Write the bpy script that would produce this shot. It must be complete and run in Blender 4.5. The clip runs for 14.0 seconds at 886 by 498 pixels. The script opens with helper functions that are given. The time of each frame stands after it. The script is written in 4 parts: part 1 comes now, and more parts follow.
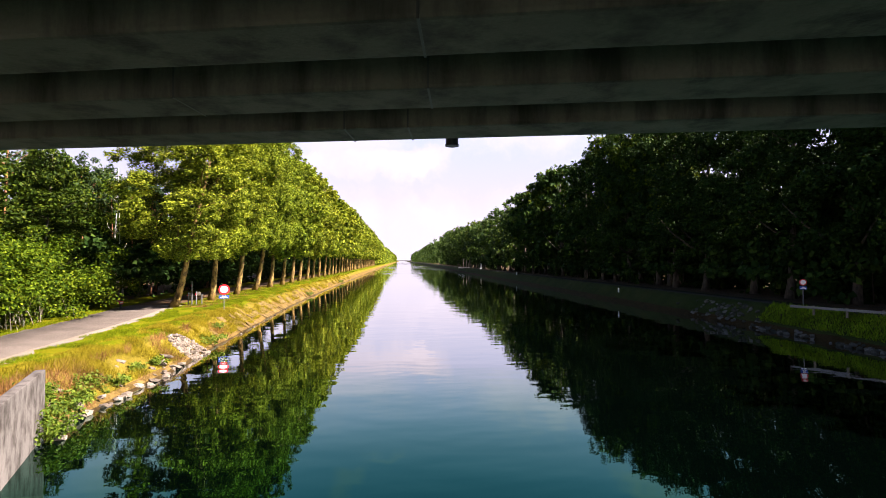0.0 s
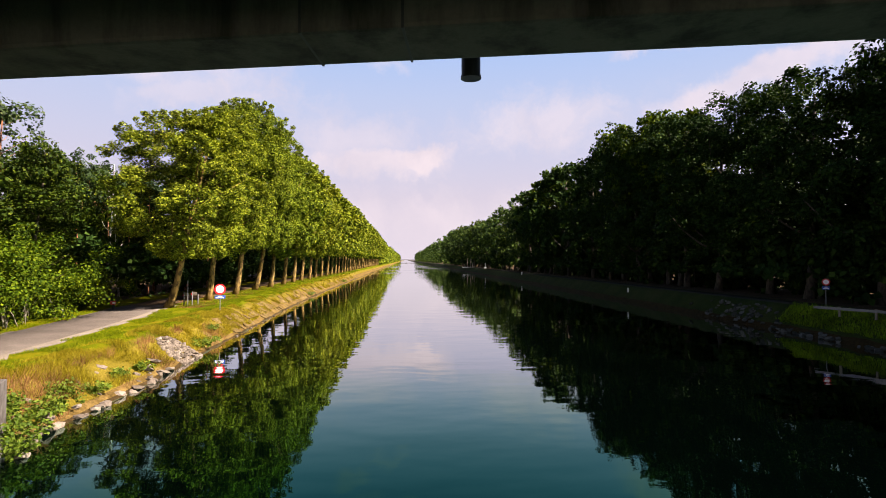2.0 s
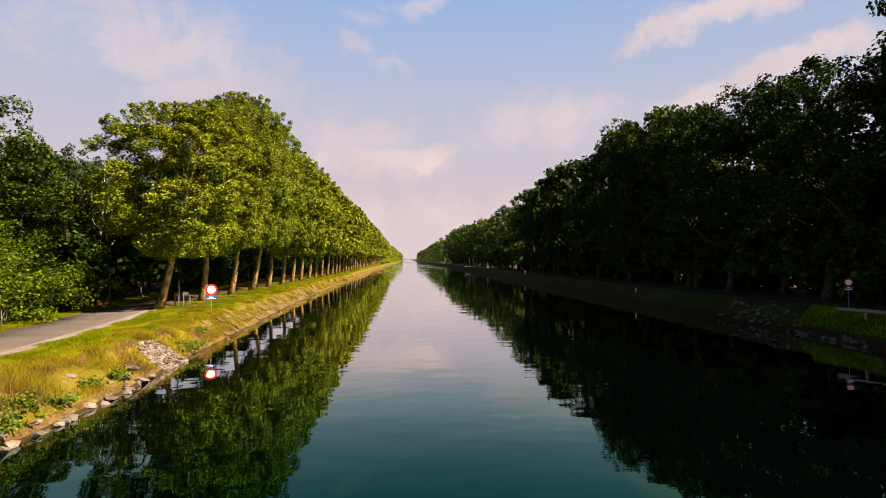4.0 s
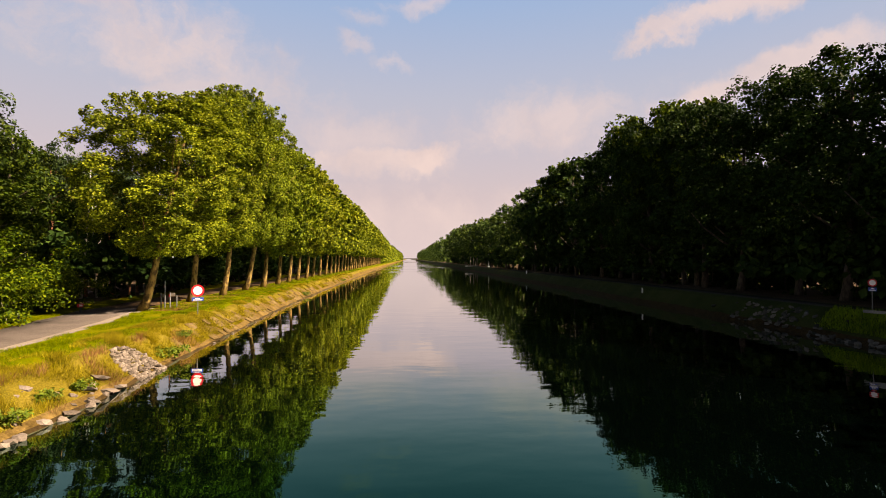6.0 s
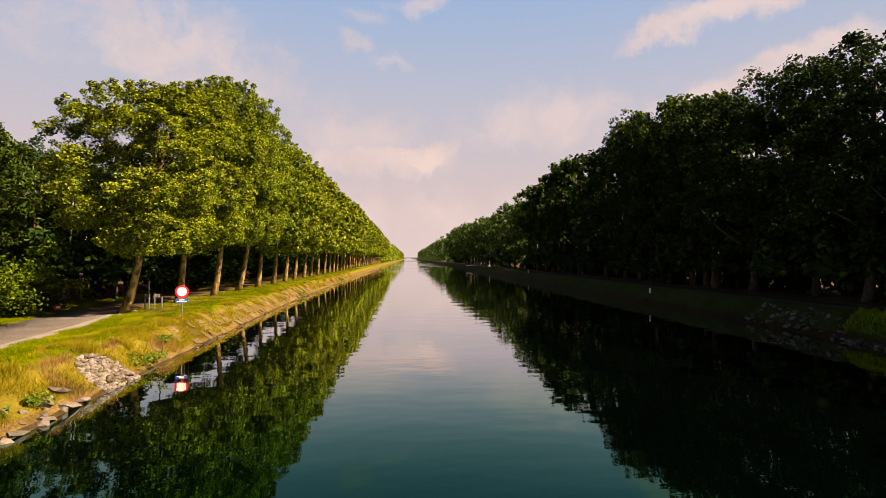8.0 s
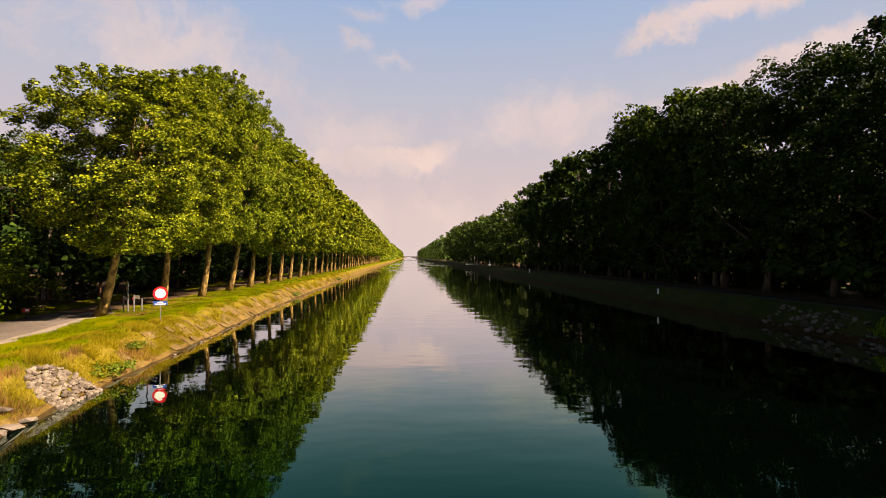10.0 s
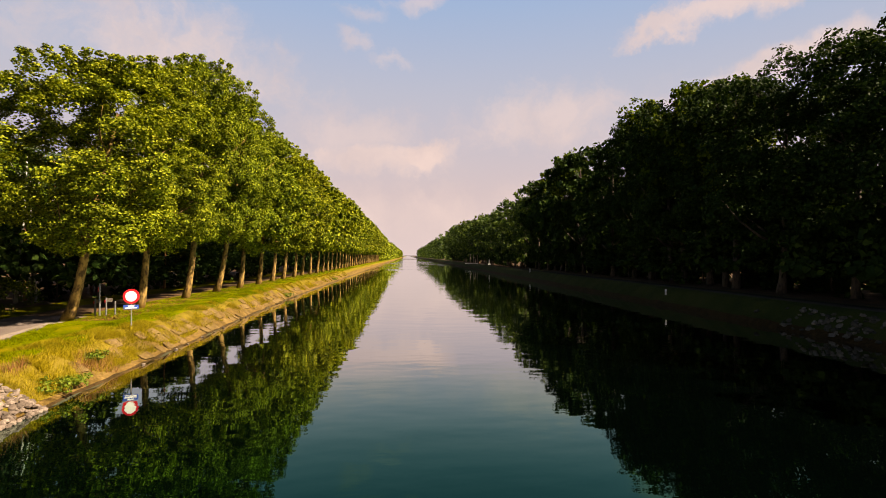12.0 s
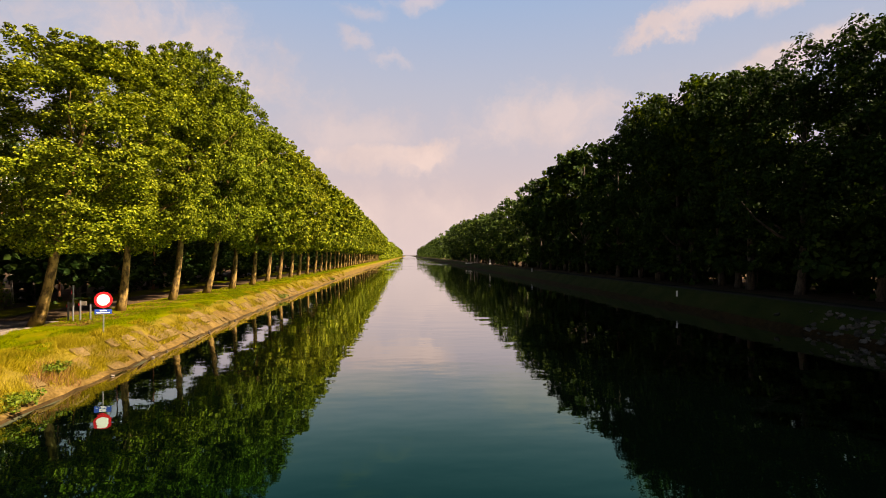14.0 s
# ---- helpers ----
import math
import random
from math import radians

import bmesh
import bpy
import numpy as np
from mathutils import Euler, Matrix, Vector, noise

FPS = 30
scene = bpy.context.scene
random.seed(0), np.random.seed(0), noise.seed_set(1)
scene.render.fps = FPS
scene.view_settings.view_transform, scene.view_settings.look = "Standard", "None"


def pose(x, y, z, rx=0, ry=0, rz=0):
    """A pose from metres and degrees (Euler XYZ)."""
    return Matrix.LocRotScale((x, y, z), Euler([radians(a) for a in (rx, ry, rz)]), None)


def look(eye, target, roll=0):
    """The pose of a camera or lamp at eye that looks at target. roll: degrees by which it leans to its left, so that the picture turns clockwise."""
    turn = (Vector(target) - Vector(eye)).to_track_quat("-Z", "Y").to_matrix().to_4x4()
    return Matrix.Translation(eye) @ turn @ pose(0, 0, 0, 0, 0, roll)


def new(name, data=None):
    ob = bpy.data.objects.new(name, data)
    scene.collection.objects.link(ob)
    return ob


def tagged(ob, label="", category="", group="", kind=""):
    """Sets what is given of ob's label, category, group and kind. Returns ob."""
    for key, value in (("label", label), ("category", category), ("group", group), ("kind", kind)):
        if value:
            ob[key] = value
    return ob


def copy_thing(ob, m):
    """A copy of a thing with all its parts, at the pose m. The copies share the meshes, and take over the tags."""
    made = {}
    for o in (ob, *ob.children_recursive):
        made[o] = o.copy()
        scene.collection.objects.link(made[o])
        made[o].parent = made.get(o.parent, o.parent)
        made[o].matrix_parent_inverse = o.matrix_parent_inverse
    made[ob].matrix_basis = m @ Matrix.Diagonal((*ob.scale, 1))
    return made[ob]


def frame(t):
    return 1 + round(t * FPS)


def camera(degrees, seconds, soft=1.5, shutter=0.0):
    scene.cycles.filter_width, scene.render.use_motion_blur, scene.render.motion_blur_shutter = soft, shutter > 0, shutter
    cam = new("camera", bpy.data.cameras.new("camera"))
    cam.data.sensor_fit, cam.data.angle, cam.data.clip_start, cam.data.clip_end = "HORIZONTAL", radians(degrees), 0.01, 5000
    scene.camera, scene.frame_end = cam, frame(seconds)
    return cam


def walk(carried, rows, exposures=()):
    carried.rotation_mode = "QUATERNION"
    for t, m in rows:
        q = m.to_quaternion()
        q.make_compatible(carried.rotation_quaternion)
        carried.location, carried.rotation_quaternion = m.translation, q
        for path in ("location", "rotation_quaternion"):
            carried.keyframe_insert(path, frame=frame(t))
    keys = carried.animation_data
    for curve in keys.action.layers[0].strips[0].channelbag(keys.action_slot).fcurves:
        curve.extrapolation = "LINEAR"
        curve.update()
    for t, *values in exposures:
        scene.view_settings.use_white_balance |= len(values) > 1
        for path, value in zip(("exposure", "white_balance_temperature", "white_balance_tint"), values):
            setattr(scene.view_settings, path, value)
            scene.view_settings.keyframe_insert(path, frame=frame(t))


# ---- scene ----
cam = camera(82.0, 14.0, 0.9)
# seconds, x, y, z, degrees to the right of the canal's line, degrees up
ROWS = [
    (0, 0.000, -0.001, 4.396, 4.65, 1.29),
    (0.5, -0.008, 0.336, 4.376, 4.54, 1.29),
    (1, -0.002, 0.682, 4.362, 4.43, 1.26),
    (1.5, 0.024, 1.039, 4.354, 4.31, 1.25),
    (2, 0.054, 1.383, 4.340, 4.22, 1.24),
    (2.5, 0.087, 1.737, 4.331, 4.15, 1.22),
    (3, 0.116, 2.106, 4.331, 4.08, 1.18),
    (5.5, 0.311, 4.102, 4.315, 3.93, 1.13),
    (6, 0.354, 4.520, 4.307, 3.92, 1.10),
    (6.5, 0.390, 4.946, 4.307, 3.88, 1.08),
    (7, 0.428, 5.377, 4.310, 3.88, 1.07),
    (7.5, 0.465, 5.815, 4.306, 3.86, 1.04),
    (8, 0.508, 6.266, 4.296, 3.86, 1.01),
    (10.5, 0.759, 8.711, 4.314, 3.91, 0.85),
    (11, 0.840, 9.227, 4.317, 3.94, 0.82),
    (11.5, 0.915, 9.739, 4.323, 3.96, 0.81),
    (12, 0.975, 10.250, 4.330, 3.95, 0.79),
    (12.5, 1.016, 10.752, 4.339, 3.93, 0.80),
    (13, 1.048, 11.243, 4.334, 3.95, 0.77),
    (13.5, 1.065, 11.724, 4.338, 3.94, 0.74),
    (14, 1.075, 12.201, 4.352, 3.94, 0.72),
]
EXPOSURES = [(0.0, 2.9, 6350, 20), (0.8, 2.78, 6350, 19), (1.6, 2.57, 6600, 17), (3.0, 2.25, 7000, 18), (5.5, 2.22, 8200, 19), (14.0, 2.22, 8400, 19)]
walk(cam, [(t, pose(x, y, z, 90 + up, 0, -right)) for t, x, y, z, right, up in ROWS], EXPOSURES)

# ---- sky and sun ----
SUN_AZ, SUN_EL = 106.0, 43.0
sun_way = Vector((math.sin(radians(SUN_AZ)) * math.cos(radians(SUN_EL)), math.cos(radians(SUN_AZ)) * math.cos(radians(SUN_EL)), math.sin(radians(SUN_EL))))
sun = new("sun", bpy.data.lights.new("sun", "SUN"))
sun.data.energy, sun.data.angle, sun.data.color = 5.0, radians(0.53), (1.0, 0.91, 0.76)
sun.matrix_world = look(sun_way * 200, (0, 0, 0))


class Nodes:
    """Short hand for node trees."""

    tree = None

    def add(self, kind):
        return self.tree.nodes.new(kind)

    def link(self, a, b):
        self.tree.links.new(a, b)

    def put(self, socket, value):
        if isinstance(value, bpy.types.NodeSocket):
            self.link(value, socket)
        else:
            socket.default_value = value

    def math(self, op, a, b=0.0, c=0.0, clamp=False):
        n = self.add("ShaderNodeMath")
        n.operation, n.use_clamp = op, clamp
        for s, v in zip(n.inputs, (a, b, c)):
            self.put(s, v)
        return n.outputs[0]

    def vmath(self, op, a, b=(0, 0, 0)):
        n = self.add("ShaderNodeVectorMath")
        n.operation = op
        self.put(n.inputs[0], a)
        self.put(n.inputs[1], b)
        return n.outputs["Value"] if op in ("DOT_PRODUCT", "LENGTH") else n.outputs[0]

    def noise(self, vec, scale, detail=4.0, rough=0.55, kind="Fac"):
        n = self.add("ShaderNodeTexNoise")
        if vec is not None:
            self.put(n.inputs["Vector"], vec)
        n.inputs["Scale"].default_value, n.inputs["Detail"].default_value, n.inputs["Roughness"].default_value = scale, detail, rough
        return n.outputs[kind]

    def ramp(self, fac, stops, smooth=False):
        n = self.add("ShaderNodeValToRGB")
        n.color_ramp.interpolation = "EASE" if smooth else "LINEAR"
        el = n.color_ramp.elements
        while len(el) < len(stops):
            el.new(0.5)
        for e, (p, c) in zip(el, stops):
            e.position = p
            e.color = (c, c, c, 1) if isinstance(c, (int, float)) else (*c, 1)
        self.put(n.inputs[0], fac)
        return n.outputs[0]

    def mix(self, fac, a, b, mode="MIX"):
        n = self.add("ShaderNodeMix")
        n.data_type, n.blend_type = "RGBA", mode
        for s, v in ((n.inputs[0], fac), (n.inputs[6], a), (n.inputs[7], b)):
            self.put(s, (*v, 1) if isinstance(v, tuple) and len(v) == 3 else v)
        return n.outputs[2]


def nodes_of(tree):
    n = Nodes()
    n.tree = tree
    return n


world = bpy.data.worlds.new("sky")
scene.world = world
world.use_nodes = True
W = nodes_of(world.node_tree)
back = world.node_tree.nodes["Background"]
sky = W.add("ShaderNodeTexSky")
sky.sky_type, sky.sun_disc, sky.sun_elevation, sky.sun_rotation = "NISHITA", False, radians(SUN_EL), radians(SUN_AZ)
sky.air_density, sky.dust_density, sky.ozone_density = 1.0, 1.6, 1.5
way = W.vmath("NORMALIZE", W.add("ShaderNodeTexCoord").outputs["Generated"])
wobble = W.vmath("SCALE", W.vmath("SUBTRACT", W.noise(way, 9.0, 5.0, 0.6, "Color"), (0.5, 0.5, 0.5)))
wobble.node.inputs["Scale"].default_value = 0.12
bent = W.vmath("ADD", way, wobble)


puff = W.noise(bent, 15.0, 9.0, 0.63)


def bearing(az, el):
    a, e = radians(az), radians(el)
    return Vector((math.sin(a) * math.cos(e), math.cos(a) * math.cos(e), math.sin(e)))


def cloud(az, el, wide, high, tilt, weight, soft=0.35):
    """A soft, ragged cloud round a bearing: half width and half height in degrees."""
    c = bearing(az, el)
    rt = Vector((math.cos(radians(az)), -math.sin(radians(az)), 0))
    up = rt.cross(c)
    ca, sa = math.cos(radians(tilt)), math.sin(radians(tilt))
    u, v = (rt * ca + up * sa) / math.sin(radians(wide)), (up * ca - rt * sa) / math.sin(radians(high))
    x = W.math("SUBTRACT", W.vmath("DOT_PRODUCT", bent, tuple(u)), c.dot(u))
    y = W.math("SUBTRACT", W.vmath("DOT_PRODUCT", bent, tuple(v)), c.dot(v))
    front = W.math("GREATER_THAN", W.vmath("DOT_PRODUCT", way, tuple(c)), 0.5)
    r = W.math("SQRT", W.math("ADD", W.math("MULTIPLY", x, x), W.math("MULTIPLY", y, y)))
    m = W.math("ADD", W.math("MULTIPLY", W.math("SUBTRACT", 1.0, r), 1.0 / soft), W.math("MULTIPLY_ADD", puff, 1.5, -0.72))
    m = W.ramp(m, [(0.0, 0.0), (0.9, 1.0)], True)
    return W.math("MULTIPLY", W.math("MULTIPLY", m, front), weight, clamp=True)


CLOUDS = [
    (-2.5, 10.9, 10.5, 2.9, -3, 0.85, 0.9), (2.2, 11.1, 5.0, 2.3, 4, 1.0, 0.7), (-6.5, 13.6, 11.0, 4.2, 0, 0.5, 1.2), (14.5, 14.6, 13.5, 3.8, 7, 0.6, 1.2),
    (27.0, 22.2, 4.6, 1.2, 8, 0.8, 0.8), (36.5, 23.6, 13.0, 1.9, 5, 0.8, 0.8), (36.5, 17.2, 14.0, 2.1, 11, 0.75, 0.8),
    (-25.5, 20.8, 19.0, 6.0, -13, 0.7, 1.2), (-22.0, 16.4, 10.0, 1.8, 8, 0.5, 1.0), (-5.9, 22.2, 2.2, 1.1, -8, 0.45, 1.2),
    (2.0, 27.0, 4.8, 1.3, 14, 0.5, 1.2), (-2.1, 20.9, 3.0, 0.8, 4, 0.35, 1.2), (-5.6, 24.9, 3.8, 1.0, 3, 0.35, 1.2), (0.0, 4.5, 30.0, 4.5, 0, 0.6, 1.2),
]
cover = None
for c in CLOUDS:
    m = cloud(*c)
    cover = m if cover is None else W.math("MAXIMUM", cover, m)
# pale haze towards the horizon, all round
z_of = W.add("ShaderNodeSeparateXYZ")
W.link(way, z_of.inputs[0])
up = W.math("MAXIMUM", z_of.outputs[2], 0.0)
pale = W.ramp(up, [(0.0, (0.265, 0.245, 0.275)), (0.12, (0.235, 0.225, 0.265)), (0.30, (0.178, 0.217, 0.302)), (0.48, (0.105, 0.193, 0.345)), (0.75, (0.045, 0.10, 0.22))])
haze = W.ramp(up, [(0.0, 1.0), (0.46, 0.95), (0.75, 0.0)])
SKY, CLOUD, CLOUD_SHADE = 0.011, (0.30, 0.272, 0.29), (0.25, 0.235, 0.265)
blue = W.vmath("SCALE", sky.outputs[0])
blue.node.inputs["Scale"].default_value = SKY
W.link(W.mix(cover, W.mix(haze, blue, pale), W.mix(W.ramp(W.noise(bent, 7.0, 5.0), [(0.35, 0.0), (0.6, 1.0)]), CLOUD_SHADE, CLOUD)), back.inputs[0])
back.inputs[1].default_value = 0.55


# ---- materials ----
def material(name, build, rough=0.8, metal=0.0, spec=0.3):
    m = bpy.data.materials.new(name)
    m.use_nodes = True
    n = nodes_of(m.node_tree)
    b = m.node_tree.nodes["Principled BSDF"]
    b.inputs["Roughness"].default_value, b.inputs["Metallic"].default_value, b.inputs["Specular IOR Level"].default_value = rough, metal, spec
    build(n, b)
    return m


def place(n):
    return n.add("ShaderNodeTexCoord").outputs["Object"]


def spot(n):
    return n.add("ShaderNodeNewGeometry").outputs["Position"]


def bump(n, b, height, strength, distance):
    k = n.add("ShaderNodeBump")
    k.inputs["Strength"].default_value, k.inputs["Distance"].default_value = strength, distance
    n.put(k.inputs["Height"], height)
    n.link(k.outputs[0], b.inputs["Normal"])


def leafy(name, dark, mid, light, glow=0.3, gloss=0.12):
    """Leaves: two-tone by leaf, by patch of the crown and by tree, with light coming through."""
    def build(n, b):
        g = n.add("ShaderNodeNewGeometry")
        o = n.add("ShaderNodeObjectInfo")
        one = n.ramp(g.outputs["Random Per Island"], [(0.0, dark), (0.55, mid), (1.0, light)])
        patch = n.ramp(n.noise(g.outputs["Position"], 0.8, 3.0), [(0.3, 0.62), (0.7, 1.25)])
        c = n.mix(1.0, one, patch, "MULTIPLY")
        c = n.mix(1.0, c, n.ramp(o.outputs["Random"], [(0.0, (0.85, 0.92, 0.9)), (1.0, (1.12, 1.05, 1.0))]), "MULTIPLY")
        n.link(c, b.inputs["Base Color"])
        tr = n.add("ShaderNodeBsdfTranslucent")
        n.link(n.mix(1.0, c, (1.3, 1.3, 0.5), "MULTIPLY"), tr.inputs[0])
        mx = n.add("ShaderNodeMixShader")
        mx.inputs[0].default_value = glow
        n.link(b.outputs[0], mx.inputs[1])
        n.link(tr.outputs[0], mx.inputs[2])
        n.link(mx.outputs[0], n.tree.nodes["Material Output"].inputs[0])
    return material(name, build, 0.6, 0.0, gloss)


LEAF_PLANE = leafy("plane_leaves", (0.016, 0.03, 0.002), (0.106, 0.133, 0.007), (0.22, 0.236, 0.02), 0.2, 0.05)
# near-black leaves: the shade of the wooded bank is put into their colour
LEAF_SHADE_DARK = leafy("shade_dark_leaves", (0.006, 0.017, 0.003), (0.012, 0.028, 0.005), (0.028, 0.05, 0.008), 0.10, 0.03)
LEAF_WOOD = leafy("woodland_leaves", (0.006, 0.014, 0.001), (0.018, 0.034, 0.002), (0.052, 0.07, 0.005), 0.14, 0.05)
# lit copy of the bank's leaves: sunlight on the crowns is put into the colour
LEAF_BANK_LIT = leafy("lit_bank_leaves", (0.0112, 0.0272, 0.004), (0.0288, 0.056, 0.008), (0.072, 0.108, 0.016), 0.2, 0.1)
LEAF_SHRUB = leafy("shrub_leaves", (0.009, 0.022, 0.001), (0.036, 0.06, 0.002), (0.09, 0.115, 0.005), 0.2, 0.04)
LEAF_PINE = leafy("pine_needles", (0.012, 0.0285, 0.009), (0.0225, 0.0413, 0.012), (0.0375, 0.0562, 0.015), 0.1)
LEAF_WEED = leafy("weed_leaves", (0.0279, 0.0527, 0.0037), (0.062, 0.093, 0.0062), (0.105, 0.130, 0.0155), 0.3)
GRASS_DRY = leafy("dry_grass", (0.085, 0.065, 0.004), (0.165, 0.124, 0.007), (0.255, 0.197, 0.018), 0.25, 0.03)
# brightened grass: a patch of sun on the far bank is put into its colour
GRASS_SUNNED = leafy("sun_bright_bank_grass", (0.04, 0.09, 0.004), (0.08, 0.15, 0.006), (0.14, 0.21, 0.015), 0.25, 0.03)
GRASS_GREEN = leafy("green_grass", (0.035, 0.059, 0.001), (0.086, 0.106, 0.001), (0.15, 0.148, 0.004), 0.25, 0.03)
LEAF_FALLEN = leafy("fallen_leaf", (0.054, 0.024, 0.006), (0.096, 0.045, 0.0108), (0.144, 0.075, 0.018), 0.05)
GRASS_RUST = leafy("rust_weeds", (0.078, 0.036, 0.012), (0.132, 0.066, 0.024), (0.180, 0.108, 0.042), 0.2)


def _bark(light, dark):
    def build(n, b):
        p = place(n)
        st = n.add("ShaderNodeMapping")
        n.link(p, st.inputs[0])
        st.inputs["Scale"].default_value = (1, 1, 0.45)
        a = n.noise(st.outputs[0], 5.5, 6.0, 0.6)
        f = n.noise(p, 32.0, 4.0, 0.6)
        c = n.ramp(a, [(0.40, dark), (0.56, light), (0.8, tuple(min(1, v * 1.25) for v in light))])
        n.link(n.mix(0.4, c, n.ramp(f, [(0.3, 0.35), (0.75, 1.0)]), "MULTIPLY"), b.inputs["Base Color"])
        bump(n, b, n.math("ADD", a, n.math("MULTIPLY", f, 0.5)), 0.7, 0.03)
    return build


BARK_PLANE = material("plane_bark", _bark((0.2, 0.128, 0.04), (0.05, 0.031, 0.012)), 0.9, 0, 0.1)
BARK_OAK = material("oak_bark", _bark((0.063, 0.049, 0.035), (0.0245, 0.0196, 0.0154)), 0.95)
BARK_PINE = material("pine_bark", _bark((0.270, 0.112, 0.0525), (0.105, 0.045, 0.0263)), 0.95)
BARK_BIRCH = material("birch_bark", _bark((0.420, 0.392, 0.350), (0.140, 0.119, 0.105)), 0.8)


def _ground(stops, fine, patch_scale=0.5):
    def build(n, b):
        p = spot(n)
        a = n.noise(p, patch_scale, 5.0, 0.6)
        f = n.noise(p, fine, 5.0, 0.65)
        c = n.ramp(n.math("ADD", n.math("MULTIPLY", a, 0.7), n.math("MULTIPLY", f, 0.3)), stops)
        n.link(n.mix(0.55, c, n.ramp(f, [(0.25, 0.3), (0.75, 1.15)]), "MULTIPLY"), b.inputs["Base Color"])
        bump(n, b, f, 0.9, 0.06)
    return build


# darker copy of the turf, with the right bank's shade in its colour
BANK_SHADE_TURF = material("shaded_turf", _ground([(0.3, (0.012, 0.022, 0.005)), (0.5, (0.024, 0.036, 0.008)), (0.7, (0.04, 0.044, 0.014))], 14.0), 0.95, 0, 0.05)
TURF = material("turf", _ground([(0.3, (0.034, 0.05, 0.001)), (0.5, (0.076, 0.086, 0.001)), (0.68, (0.128, 0.1, 0.004))], 14.0), 1.0, 0, 0.02)
STRAW = material("straw_turf", _ground([(0.3, (0.05, 0.044, 0.004)), (0.5, (0.106, 0.08, 0.01)), (0.7, (0.165, 0.122, 0.022))], 18.0, 0.8), 1.0, 0, 0.02)
EARTH = material("bank_earth", _ground([(0.3, (0.032, 0.02, 0.006)), (0.5, (0.088, 0.056, 0.017)), (0.7, (0.15, 0.1, 0.036))], 9.0, 1.2), 1.0, 0, 0.03)
LITTER = material("leaf_litter", _ground([(0.3, (0.016, 0.012, 0.007)), (0.5, (0.04, 0.024, 0.012)), (0.7, (0.085, 0.048, 0.02))], 12.0, 0.9), 0.95, 0, 0.1)
BED = material("canal_bed", _ground([(0.3, (0.02, 0.022, 0.012)), (0.7, (0.05, 0.05, 0.025))], 3.0), 0.95, 0, 0.1)
ASPHALT = material("worn_asphalt", _ground([(0.3, (0.058, 0.047, 0.04)), (0.5, (0.086, 0.07, 0.061)), (0.7, (0.122, 0.1, 0.088))], 26.0, 0.55), 0.95, 0, 0.1)
# darker copy of the asphalt: shade over the far path is put into the colour
DARK_ASPHALT = material("shade_dark_asphalt", _ground([(0.3, (0.025, 0.024, 0.023)), (0.7, (0.055, 0.052, 0.046))], 26.0, 0.55), 1.0, 0, 0.0)
GRAVEL = material("pale_gravel", _ground([(0.3, (0.1, 0.08, 0.062)), (0.7, (0.19, 0.16, 0.13))], 30.0, 1.0), 0.95, 0, 0.1)


def _concrete(tone, rain=0.25, dark=0.3):
    def build(n, b):
        p = place(n)
        st = n.add("ShaderNodeMapping")
        n.link(p, st.inputs[0])
        st.inputs["Scale"].default_value = (1.6, 1.6, rain)
        streak = n.noise(st.outputs[0], 2.2, 6.0, 0.65)
        cloudy = n.noise(p, 0.8, 4.0)
        f = n.noise(p, 45.0, 4.0, 0.6)
        c = n.mix(1.0, n.ramp(cloudy, [(0.3, tuple(v * 0.7 for v in tone)), (0.7, tone)]), n.ramp(streak, [(0.36, (dark, dark * 0.94, dark * 0.87)), (0.56, 1.0)]), "MULTIPLY")
        n.link(n.mix(0.3, c, n.ramp(f, [(0.3, 0.5), (0.7, 1.1)]), "MULTIPLY"), b.inputs["Base Color"])
        bump(n, b, n.math("ADD", f, n.math("MULTIPLY", streak, 1.5)), 0.4, 0.008)
    return build


CONCRETE = material("weathered_concrete", _concrete((0.085, 0.075, 0.062), 0.25, 0.2), 0.9)
CONCRETE_WALL = material("wall_concrete", _concrete((0.1, 0.088, 0.084), 0.9, 0.35), 0.95, 0, 0.1)


def _stone(*tones):
    def build(n, b):
        o = n.add("ShaderNodeObjectInfo")
        p = place(n)
        c = n.ramp(o.outputs["Random"], [(k / (len(tones) - 1), t) for k, t in enumerate(tones)])
        f = n.noise(p, 12.0, 5.0, 0.65)
        n.link(n.mix(0.6, c, n.ramp(f, [(0.3, 0.4), (0.7, 1.15)]), "MULTIPLY"), b.inputs["Base Color"])
        bump(n, b, f, 0.6, 0.02)
    return build


STONE = material("bank_stone", _stone((0.06, 0.047, 0.037), (0.105, 0.083, 0.068), (0.175, 0.143, 0.118)), 0.95, 0, 0.1)
# bank stone darkened to hold the shade of the far bank
STONE_SHADE = material("shade_dark_stone", _stone((0.03, 0.032, 0.026), (0.055, 0.055, 0.046), (0.13, 0.125, 0.115)), 0.95, 0, 0.05)
SLAB = material("revetment_stone", _ground([(0.3, (0.05, 0.032, 0.012)), (0.5, (0.098, 0.066, 0.026)), (0.7, (0.15, 0.106, 0.048))], 16.0, 1.5), 1.0, 0, 0.03)


def _paint(c, wear=0.12):
    def build(n, b):
        f = n.noise(place(n), 18.0, 5.0, 0.6)
        n.link(n.mix(wear, (*c, 1), n.ramp(f, [(0.35, 0.35), (0.65, 1.1)]), "MULTIPLY"), b.inputs["Base Color"])
    return build


RED = material("red_sign_film", _paint((0.450, 0.009, 0.015)), 0.45)
WHITE = material("white_sign_film", _paint((0.680, 0.663, 0.646)), 0.45)
BLUE = material("blue_sign_film", _paint((0.014, 0.049, 0.252)), 0.45)
STEEL = material("galvanised_steel", _paint((0.140, 0.140, 0.143), 0.4), 0.55, 0.5)
